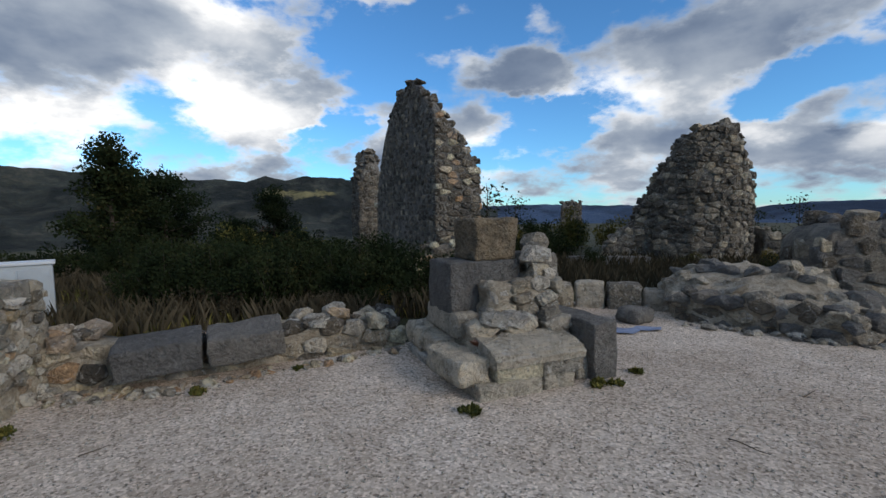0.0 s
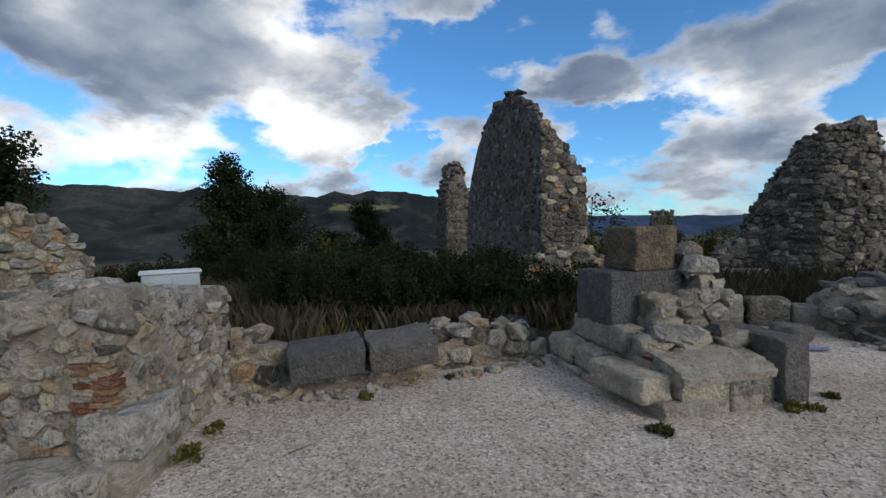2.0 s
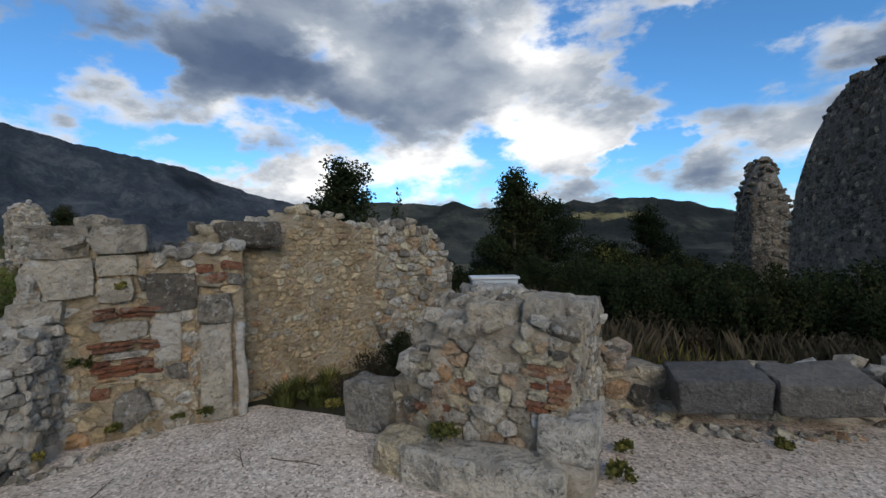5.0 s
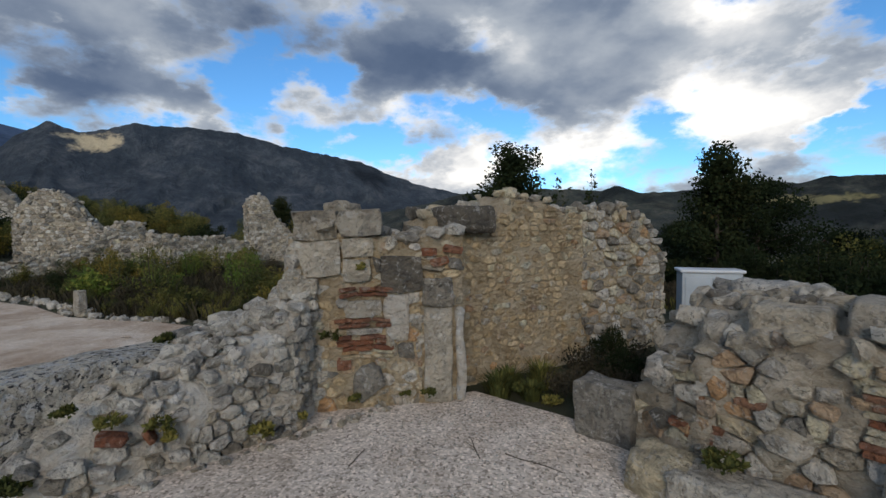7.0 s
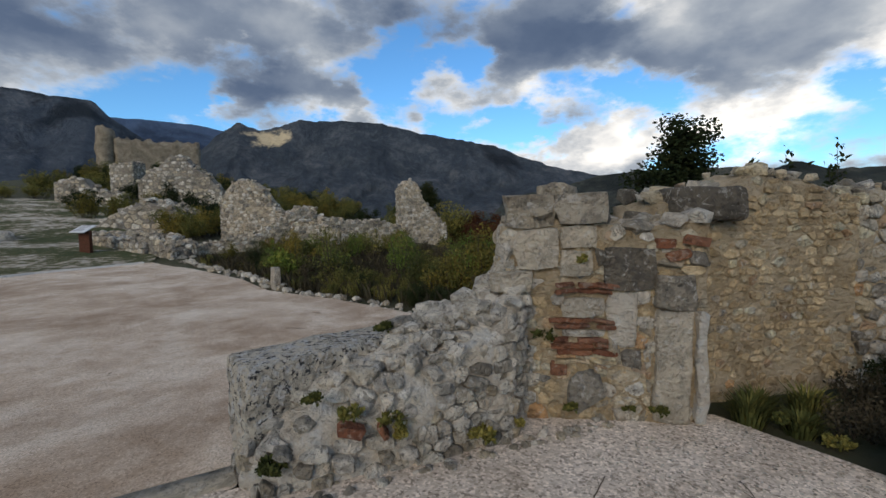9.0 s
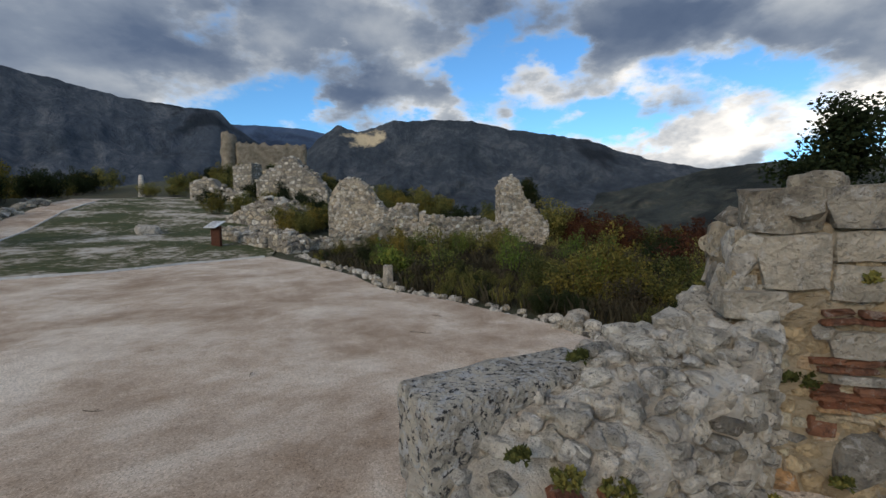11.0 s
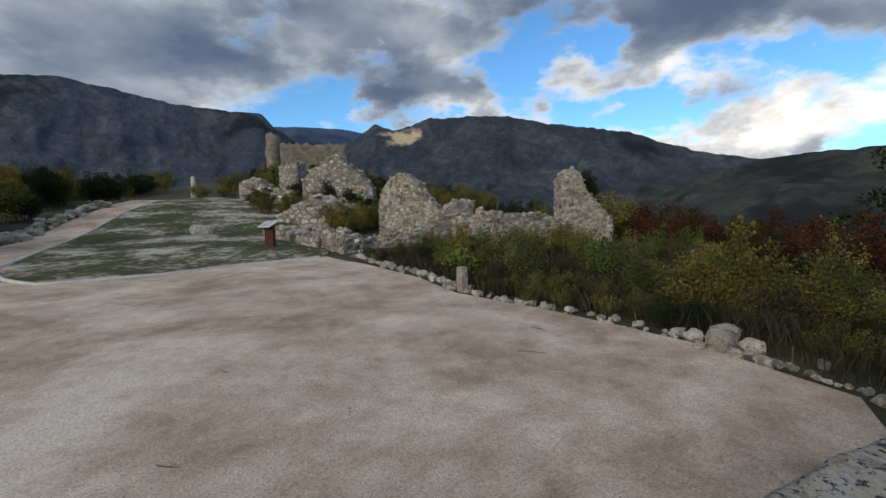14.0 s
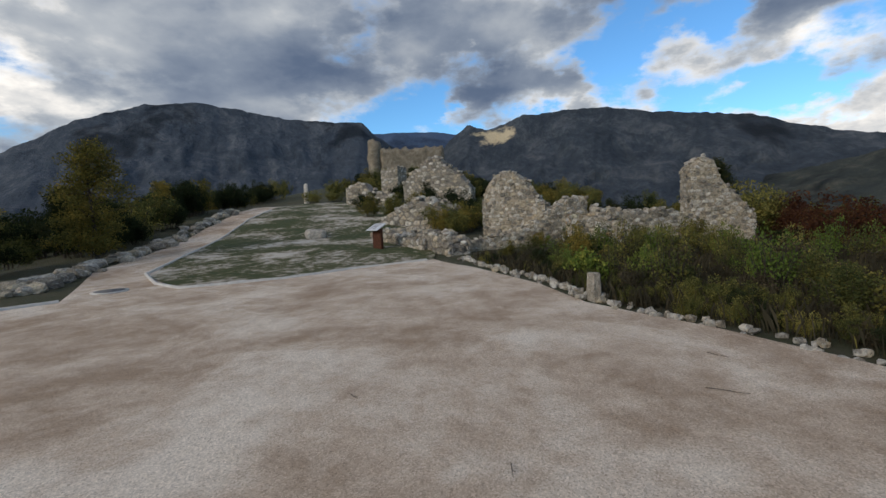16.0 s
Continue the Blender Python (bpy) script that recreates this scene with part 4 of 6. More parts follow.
def round_tower():
    ob = ruin("tower_ruin", "dark rubble tower ruin, broken and sloping on one side")
    cx, cy, n = 7.2, 13.45, 16
    poly = [(cx + 1.6 * math.cos(i * 2 * math.pi / n), cy + 1.6 * math.sin(i * 2 * math.pi / n)) for i in range(n)]

    def top(x, y):
        u = ((x - cx) * 0.894 - (y - cy) * 0.447) / 1.6
        return lerp_rows([(-1.0, 1.2), (-0.75, 1.8), (-0.45, 2.6), (-0.2, 3.3), (0.05, 3.7), (0.6, 3.75), (0.76, 3.3), (1.0, 2.0)], u) + 0.12 * noise.noise((x * 2, y * 2, 1))

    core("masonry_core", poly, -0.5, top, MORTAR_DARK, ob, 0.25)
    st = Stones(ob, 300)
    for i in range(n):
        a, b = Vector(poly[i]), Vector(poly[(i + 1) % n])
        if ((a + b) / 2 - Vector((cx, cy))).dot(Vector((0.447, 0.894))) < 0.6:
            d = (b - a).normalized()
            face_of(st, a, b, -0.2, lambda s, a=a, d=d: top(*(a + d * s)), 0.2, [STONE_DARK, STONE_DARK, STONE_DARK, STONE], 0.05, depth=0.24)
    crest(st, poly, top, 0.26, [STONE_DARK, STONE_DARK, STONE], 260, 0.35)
    st.close()


round_tower()
straight("wall_stub", "low dark rubble wall beside the tower ruin", (4.6, 13.0), (5.9, 12.7), 0.9, -0.3, [(0, 0.5), (0.8, 1.1), (1.5, 1.5)], 0.24, [STONE_DARK, STONE], MORTAR_DARK, "rs", 90, 20, 0.2)
straight("wall_stub", "low rubble wall beside the tower ruin", (8.9, 12.6), (11.5, 12.2), 0.8, -0.2, [(0, 1.0), (1, 0.7), (2.6, 0.9)], 0.24, [STONE_DARK, STONE], MORTAR_DARK, "r", 90, 20, 0.2)
straight("pillar_ruin", "small square pillar of dark rubble", (5.1, 20.3), (5.9, 20.1), 0.7, -0.5, [(0, 1.95), (0.8, 2.0)], 0.24, [STONE_DARK], MORTAR_DARK, "rse", 80, 8, 0.2)

# stepped ashlar wall and sloping mound on the far side of the court
straight("ashlar_wall", "broken wall of coursed grey ashlar, stepped at its end", (5.35, 6.35), (8.2, 6.0), 0.9, 0.0, [(0, 1.05), (0.25, 1.3), (0.9, 1.35), (1.5, 1.25), (2.9, 1.6)], 0.3, [ASHLAR, STONE_DARK, STONE], MORTAR_DARK, "rs", 120, 24, 0.25)


def mound():
    ob = ruin("wall_mound", "sloping mound of wall core and grey slabs on gravel", "ruin wall")
    poly = [(3.15, 6.0), (3.9, 5.15), (4.35, 4.7), (5.0, 4.75), (5.3, 5.6), (5.0, 6.7), (4.0, 7.2), (3.3, 6.9)]

    def top(x, y):
        k = min(math.hypot(x - px, y - py) for px, py in [(4.3, 6.3), (4.5, 6.0), (4.1, 6.5)])
        return max(0.10, 0.78 - 0.42 * k) + 0.07 * noise.noise((x * 3, y * 3, 7))

    core("masonry_core", poly, -0.1, top, MORTAR, ob, 0.12, 0.05)
    st = Stones(ob, 200)
    for a, b in ((poly[0], poly[1]), (poly[1], poly[2]), (poly[2], poly[3])):
        a, b = Vector(a), Vector(b)
        d = (b - a).normalized()
        face_of(st, a, b, 0.0, lambda s, a=a, d=d: 0.38, 0.24, [ASHLAR, STONE_DARK, STONE], 0.05, depth=0.25)
    crest(st, poly, top, 0.3, [STONE, ASHLAR, ASHLAR_PALE], 60, 0.55)
    st.close()


mound()
for i, (x, y, w, h, t) in enumerate([(1.75, 7.0, 0.5, 0.42, -8), (2.25, 6.9, 0.42, 0.46, -14), (2.72, 6.75, 0.48, 0.44, -10), (3.2, 6.6, 0.42, 0.36, -25)]):
    tagged(block("dressed_block", (w, 0.34, h), (x, y, -0.03), t, ASHLAR_PALE if i % 2 else STONE, bevel=0.04, rough=0.03), "rough dressed stone block in a row on gravel", "stone block", "row of blocks")
lintel = thing("stone_bench", "long grey stone slab resting on two blocks", "stone slab", 4.3, 12.0, -0.2, -4)
block("slab", (2.1, 0.5, 0.2), (0, 0, 0.32), 0, ASHLAR, lintel)
block("support", (0.35, 0.4, 0.34), (-0.7, 0, 0), 4, STONE_DARK, lintel)
block("support", (0.35, 0.4, 0.34), (0.7, 0, 0), -3, STONE_DARK, lintel)


# ---- the pedestal ruin ----
def pedestal():
    ob = thing("pedestal_ruin", "stepped pedestal of weathered limestone blocks and rubble, square capstone", "pedestal", 0.27, 3.23, 0, 23.5)
    p = lambda name, size, u, v, z, turn, mat, label="", **k: block(name, size, (u + size[0] / 2, v + size[1] / 2, z), turn, mat, ob, label, **{"bevel": 0.022, "rough": 0.014, **k})
    p("base_block", (0.60, 0.42, 0.17), 0.02, 0.02, -0.02, 0, ASHLAR_PALE)
    p("base_block", (0.30, 0.40, 0.16), 0.64, 0.03, -0.02, -1, ASHLAR_PALE)
    p("base_block", (0.40, 0.55, 0.13), -0.04, 0.46, -0.02, 2, ASHLAR_PALE)
    p("base_block", (0.40, 0.60, 0.13), -0.05, 1.03, -0.02, -1, STONE_PALE)
    # moulded course
    bm = bmesh.new()
    prof = [(0.0, 0.0), (-0.025, 0.012), (-0.035, 0.07), (-0.005, 0.085), (0.0, 0.105), (0.06, 0.118), (0.07, 0.135), (0.14, 0.150), (0.36, 0.185), (0.36, 0.0)]
    n = 12
    rings = []
    for i in range(n + 1):
        x = 0.86 * i / n
        rings.append([bm.verts.new((x, y + 0.006 * noise.noise((x * 9, y * 9, z * 9)), z + 0.008 * noise.noise((x * 7, z * 9, 3)))) for y, z in prof])
    for a, b in zip(rings, rings[1:]):
        for k in range(len(prof)):
            q = (k + 1) % len(prof)
            bm.faces.new((a[k], b[k], b[q], a[q]))
    bm.faces.new(rings[0])
    bm.faces.new(rings[-1][::-1])
    bmesh.ops.recalc_face_normals(bm, faces=bm.faces[:])
    mo = part("moulding", bm, ASHLAR_PALE, ob, "moulded pale limestone course", True)
    mo.location = (0.17, 0.03, 0.265)
    p("pale_course", (0.44, 0.40, 0.125), 0.20, 0.05, 0.142, 0, STONE_WARM, "pale cream limestone course", bevel=0.015, rough=0.01)
    p("pale_course", (0.36, 0.40, 0.125), 0.65, 0.05, 0.142, -1, STONE_PALE, "pale cream limestone course", bevel=0.015, rough=0.01)
    p("step_block", (0.16, 0.34, 0.24), 1.02, 0.10, 0.0, 3, ASHLAR_PALE, bevel=0.04)
    p("side_block", (0.30, 0.62, 0.20), -0.14, 0.10, 0.13, 5, ASHLAR_PALE, bevel=0.035, rough=0.025)
    p("side_block", (0.30, 0.36, 0.2), -0.04, 0.80, 0.13, -2, ASHLAR_PALE, bevel=0.03, rough=0.02)
    p("side_block", (0.32, 0.42, 0.24), -0.06, 1.18, 0.12, 1, ASHLAR_PALE, bevel=0.035, rough=0.03)
    p("core_block", (0.95, 1.15, 0.46), 0.16, 0.40, 0.0, 0, MORTAR, "mortar and rubble core", bevel=0.05, rough=0.04)
    p("upper_course", (0.24, 0.80, 0.22), 0.12, 0.62, 0.36, 0, ASHLAR_PALE)
    p("dark_ashlar", (0.76, 0.55, 0.50), 0.12, 0.80, 0.54, 1, ASHLAR, "large dark grey ashlar block", bevel=0.02)
    p("capstone", (0.48, 0.44, 0.42), 0.40, 0.86, 1.035, 4, TAN_BLOCK, "square capstone with a warm weathered face", bevel=0.035, rough=0.02, taper=-0.03)
    p("rubble_core", (0.78, 0.50, 0.42), 0.40, 0.60, 0.45, 0, MORTAR, "broken mortared rubble face", bevel=0.08, rough=0.07)
    st = Stones(ob, 120)
    face_of(st, (0.36, 0.60), (1.16, 0.58), 0.44, lambda s: lerp_rows([(0, 0.66), (0.15, 0.86), (0.8, 0.96)], s), 0.19, [STONE, ASHLAR_PALE, STONE_PALE, STONE], 0.05, depth=0.2, wide=1.2)
    face_of(st, (1.14, 0.62), (1.14, 1.3), 0.40, lambda s: 1.0, 0.2, [STONE, STONE_PALE], 0.03, depth=0.2)
    face_of(st, (0.14, 0.38), (1.16, 0.38), 0.32, lambda s: 0.58, 0.2, [ASHLAR_PALE, STONE, STONE_PALE], 0.05, depth=0.3)
    for u, v, z, w, h in ((1.02, 0.76, 0.98, 0.34, 0.20), (1.05, 0.74, 0.78, 0.34, 0.22), (1.04, 0.70, 0.58, 0.34, 0.22), (0.6, 0.46, 0.46, 0.34, 0.17), (1.2, 1.1, 1.0, 0.24, 0.2), (1.35, 1.25, 1.02, 0.3, 0.26), (0.36, 0.42, 0.44, 0.28, 0.2), (0.75, 0.5, 0.46, 0.24, 0.14), (1.0, 0.48, 0.46, 0.3, 0.15)):
        st.lay(pose(u, v, z + h / 2, rng.uniform(-6, 6), rng.uniform(-6, 6), rng.uniform(-15, 15)) @ Matrix.Diagonal((w, w * 0.8, h, 1)), rng.choice([STONE, STONE_PALE]), 0.3)
    st.lay(pose(0.18, 0.36, 0.40, 0, 0, 10) @ Matrix.Diagonal((0.14, 0.1, 0.06, 1)), BRICK)
    st.close()
    block("back_block", (0.45, 0.5, 1.05), (1.35, 1.35, 0), 4, MORTAR_DARK, ob, "dark masonry behind", bevel=0.05, rough=0.05)


pedestal()
tagged(block("standing_slab", (0.26, 0.92, 0.56), (1.24, 4.17, -0.02), 23.5, ASHLAR, bevel=0.015), "upright grey stone slab standing in gravel", "stone slab")

# ---- low wall with two dark blocks ----
straight("low_wall", "low broken wall of pale rubble and mortar", (-3.45, 3.42), (-0.45, 4.85), 0.55, 0.0, [(0, 0.42), (0.6, 0.36), (0.85, 0.22), (2.1, 0.26), (2.3, 0.36), (2.8, 0.34), (3.4, 0.2)], 0.2, [STONE, STONE_PALE, STONE_WARM, STONE_DARK], MORTAR, "r", 200, 70, 0.2)
tagged(block("grey_block", (0.66, 0.42, 0.27), (-2.50, 3.73, 0.17), 27, ASHLAR, tilt=(7, -3), bevel=0.025), "dressed dark grey block lying on the low wall", "stone block", "blocks on the low wall")
tagged(block("grey_block", (0.64, 0.42, 0.26), (-1.88, 4.05, 0.20), 26, ASHLAR, tilt=(9, -4), bevel=0.025), "dressed dark grey block lying on the low wall", "stone block", "blocks on the low wall")


# ---- wall stub with bricks ----
def brick_stub():
    ob = ruin("wall_stub", "broken stub of mixed limestone and brick on a plinth")
    poly = [(-4.42, 1.98), (-3.95, 1.93), (-3.12, 2.06), (-3.05, 2.22), (-3.38, 3.55), (-4.1, 3.55), (-4.4, 2.8)]

    def top(x, y):
        s = lerp_rows([(-4.45, 0.42), (-4.25, 0.60), (-4.05, 0.78), (-3.8, 0.88), (-3.55, 0.98), (-3.05, 0.92)], x)
        rear = lerp_rows([(-4.45, 0.7), (-4.2, 1.08), (-3.6, 1.13), (-3.05, 0.98)], x)
        s = s + max(0, rear - s) * smooth(2.0, 2.35, y)
        return s - 0.16 * smooth(2.5, 3.4, y) - 0.04 + 0.06 * noise.noise((x * 4, y * 4, 1))

    core("masonry_core", poly, -0.05, top, MORTAR, ob, 0.06, 0.06)
    st = Stones(ob, 300)
    pts = poly + poly[:1]
    for i, (a, b) in enumerate(zip(pts, pts[1:])):
        a, b = Vector(a), Vector(b)
        d = (b - a).normalized()
        face_of(st, a, b, 0.22 if i < 3 else 0.05, lambda s, a=a, d=d: top(*(a + d * s)), 0.115, [STONE_PALE, STONE_WARM, STONE_WARM, STONE_PALE, STONE, STONE_PALE], 0.03, depth=0.14, skip=0.12, wide=1.25)
    crest(st, poly, top, 0.17, [STONE_PALE, STONE, ASHLAR_PALE], 150, 0.42)
    # bricks at the corner
    for j in range(9):
        z = 0.47 + 0.037 * j
        for k in range(2):
            st.lay(pose(-3.20 + 0.11 * k + rng.uniform(-0.02, 0.02), 2.06 + 0.015 * k, z, 0, rng.uniform(-3, 3), 9 + rng.uniform(-5, 5)) @ Matrix.Diagonal((rng.uniform(0.08, 0.15), 0.12, 0.032, 1)), BRICK if rng.random() < 0.5 else STONE_WARM, 0.7)
    for x, z in ((-4.0, 0.5), (-3.9, 0.36), (-3.7, 0.56), (-4.05, 0.33), (-3.95, 0.29)):
        st.lay(pose(x, 1.95 + (x + 4) * 0.15, z, 0, rng.uniform(-4, 4), 6) @ Matrix.Diagonal((0.16, 0.1, 0.05, 1)), BRICK, 0.7)
    st.close()
    block("plinth_block", (0.98, 0.34, 0.24), (-3.46, 1.80, -0.02), 18, STONE_PALE, ob, "weathered pale plinth block", bevel=0.05, rough=0.03)
    block("plinth_block", (0.34, 0.3, 0.26), (-4.0, 1.66, -0.02), 12, STONE_WARM, ob, bevel=0.06, rough=0.03)
    block("corner_block", (0.34, 0.46, 0.26), (-3.06, 2.20, 0.20), 14, STONE_PALE, ob, "pale corner block", bevel=0.04, rough=0.02)
    block("corner_block", (0.30, 0.4, 0.24), (-3.04, 2.12, -0.03), 10, MORTAR, ob, bevel=0.05, rough=0.03)
    block("corner_block", (0.24, 0.36, 0.26), (-3.27, 2.30, 0.88), 12, ASHLAR_PALE, ob, "pale corner block", bevel=0.03, rough=0.02)
    block("corner_block", (0.34, 0.44, 0.22), (-3.30, 2.78, 0.84), 10, STONE_PALE, ob, bevel=0.05, rough=0.04)
    block("corner_block", (0.30, 0.34, 0.20), (-3.42, 3.22, 0.80), 4, GREY_BLOCK, ob, bevel=0.05, rough=0.04)
    block("corner_block", (0.40, 0.34, 0.22), (-3.95, 2.75, 0.92), -8, STONE_PALE, ob, bevel=0.06, rough=0.05)
    block("corner_block", (0.36, 0.3, 0.24), (-3.6, 2.20, 0.84), 5, ASHLAR_PALE, ob, "large pale facing block", bevel=0.04, rough=0.02)


brick_stub()
tagged(block("jamb_block", (0.40, 0.28, 0.42), (-4.58, 1.93, 0.0), 16, GREY_BLOCK, bevel=0.015), "grey dressed jamb block at a doorway", "stone block")

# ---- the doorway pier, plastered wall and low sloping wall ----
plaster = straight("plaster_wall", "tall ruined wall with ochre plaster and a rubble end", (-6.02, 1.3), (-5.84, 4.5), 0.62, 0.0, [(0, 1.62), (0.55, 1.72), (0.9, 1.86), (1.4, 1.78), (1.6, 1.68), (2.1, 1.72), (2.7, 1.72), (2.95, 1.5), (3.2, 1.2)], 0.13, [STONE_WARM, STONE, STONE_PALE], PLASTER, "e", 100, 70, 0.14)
st = Stones(plaster, 300)
face_of(st, (-5.916, 3.15), (-5.84, 4.5), 0.0, lambda s: lerp_rows([(0, 1.70), (0.85, 1.70), (1.1, 1.48), (1.35, 1.2)], s), 0.13, [STONE_WARM, STONE_PALE, STONE, STONE_PALE], 0.03, depth=0.14)
studs(st, (-6.02, 1.3), (-5.916, 3.15), 0.0, lambda s: lerp_rows([(0, 1.58), (0.55, 1.68), (0.9, 1.80), (1.4, 1.73), (1.85, 1.65)], s), 0.085, [STONE_OCHRE, STONE_OCHRE, STONE_OCHRE, STONE_WARM], 0.95, 0.012)
st.close()


def pier():
    ob = ruin("doorway_pier", "ruined doorway pier of ashlar, rubble and brick courses")
    a, d = Vector((-6.18, 0.10)), Vector((0.351, 0.936))
    out = Vector((d.y, -d.x))
    turn = math.degrees(math.atan2(d.y, d.x))
    back = -out
    poly = [tuple(a), tuple(a + d * 1.42), tuple(a + d * 1.42 + back * 0.5), tuple(a + back * 0.62)]
    rows = [(0, 1.45), (0.3, 1.5), (0.75, 1.45), (0.95, 1.40), (1.42, 1.5)]

    def top(x, y):
        return lerp_rows(rows, (Vector((x, y)) - a).dot(d)) + 0.03 * noise.noise((x * 5, y * 5, 2))

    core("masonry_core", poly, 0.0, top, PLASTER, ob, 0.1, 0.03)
    st = Stones(ob, 300)

    def lay(s, z, w, h, mat, square=0.6, proud=0.055, dep=0.24, roll=0.0):
        c = a + d * s + out * (proud - dep / 2)
        st.lay(pose(c.x, c.y, z + h / 2, 0, roll, turn + rng.uniform(-2, 2)) @ Matrix.Diagonal((w, dep, h, 1)), mat, square)

    # upper ashlar
    lay(0.21, 1.43, 0.36, 0.23, STONE, 0.5, 0.04); lay(0.57, 1.45, 0.36, 0.22, GREY_BLOCK, 0.5, 0.07); lay(0.95, 1.36, 0.22, 0.12, STONE, 0.3)
    lay(0.26, 1.13, 0.31, 0.29, ASHLAR_PALE, proud=0.07); lay(0.54, 1.28, 0.25, 0.16, ASHLAR_PALE); lay(0.535, 1.08, 0.23, 0.19, ASHLAR_PALE)
    lay(0.90, 0.98, 0.36, 0.31, STONE_DARK, 0.5); lay(1.13, 1.28, 0.13, 0.07, BRICK); lay(1.33, 1.30, 0.17, 0.07, BRICK, roll=10); lay(1.22, 1.20, 0.16, 0.07, BRICK, roll=-12)
    lay(0.08, 0.97, 0.32, 0.15, ASHLAR_PALE, 0.5, 0.10); lay(1.16, 1.12, 0.22, 0.10, STONE, 0.3); lay(0.03, 1.14, 0.14, 0.22, STONE_PALE, 0.3); lay(0.8, 1.33, 0.14, 0.12, STONE_PALE, 0.3); lay(0.70, 1.15, 0.1, 0.14, STONE, 0.3); lay(1.36, 1.15, 0.16, 0.14, STONE, 0.3)
    # brick and stone courses
    for z, h, mat in ((1.0, 0.035, BRICK), (0.96, 0.03, BRICK), (0.79, 0.14, ASHLAR_PALE), (0.75, 0.03, BRICK), (0.71, 0.03, BRICK), (0.65, 0.05, STONE_PALE), (0.605, 0.035, BRICK), (0.565, 0.035, BRICK), (0.52, 0.035, BRICK), (0.485, 0.03, STONE_WARM), (0.45, 0.03, STONE_WARM)):
        if mat is BRICK or mat is STONE_WARM:
            for k in range(3):
                lay(0.45 + 0.14 * k + rng.uniform(-0.03, 0.03), z, rng.uniform(0.12, 0.17), h, mat, 0.7, rng.uniform(0.03, 0.075), roll=rng.uniform(-4, 4) + 7 * (k - 1))
        else:
            lay(0.59, z, 0.30, h, mat, 0.5, 0.05)
    lay(0.42, 0.36, 0.12, 0.1, BRICK, 0.6, 0.05); lay(0.62, 0.08, 0.28, 0.32, GREY_BLOCK, 0.3, 0.08, roll=8); lay(0.80, 0.42, 0.12, 0.28, STONE, 0.3)
    face_of(st, tuple(a + d * 0.7), tuple(a + d * 1.05), 0.1, lambda s: 1.05, 0.13, [STONE_PALE, STONE_WARM, STONE], 0.01, depth=0.12)
    studs(st, tuple(a), tuple(a + d * 1.4), 0.1, lambda s: 1.4, 0.10, [STONE_OCHRE, STONE_OCHRE, STONE_PALE, STONE_WARM], 0.8, 0.012)
    face_of(st, tuple(a + d * 0.0), tuple(a + d * 0.28), 0.1, lambda s: 0.9, 0.12, [STONE_PALE, STONE_WARM], 0.005, depth=0.12, skip=0.4)
    face_of(st, tuple(a + back * 0.6), tuple(a), 0.2, lambda s: 1.45, 0.2, [STONE_PALE, ASHLAR_PALE, STONE], 0.02, depth=0.2)
    crest(st, poly, top, 0.16, [STONE, STONE, STONE_PALE], 30)
    st.close()
    c = a + d * 1.20 - out * 0.08
    block("door_jamb", (0.24, 0.30, 0.80), (c.x, c.y, 0.05), turn, ASHLAR_PALE, ob, "pale dressed door jamb, broken moulding", bevel=0.025, rough=0.015)
    block("jamb_head", (0.26, 0.32, 0.24), (c.x, c.y, 0.86), turn, STONE, ob, "grey jamb stone", bevel=0.02)
    c = a + d * 1.39 - out * 0.07
    block("jamb_edge", (0.07, 0.30, 0.80), (c.x, c.y, 0.05), turn, PLASTER_WHITE, ob, bevel=0.025, rough=0.03)
    block("wall_plaster", (0.20, 0.08, 0.40), (*(a + d * 0.85 + out * 0.0), 0.58), turn, PLASTER_WHITE, ob, "patch of white plaster", bevel=0.028, rough=0.02)


pier()
tagged(block("long_stone", (0.56, 0.40, 0.24), (-6.04, 1.66, 1.47), 75, STONE_DARK, bevel=0.05, rough=0.02), "long grey stone lying on the wall top", "stone block")
tagged(block("top_stone", (0.24, 0.22, 0.14), (-6.2, 0.55, 1.60), 40, STONE, bevel=0.04, rough=0.02), "small stone block on the pier top", "stone block")


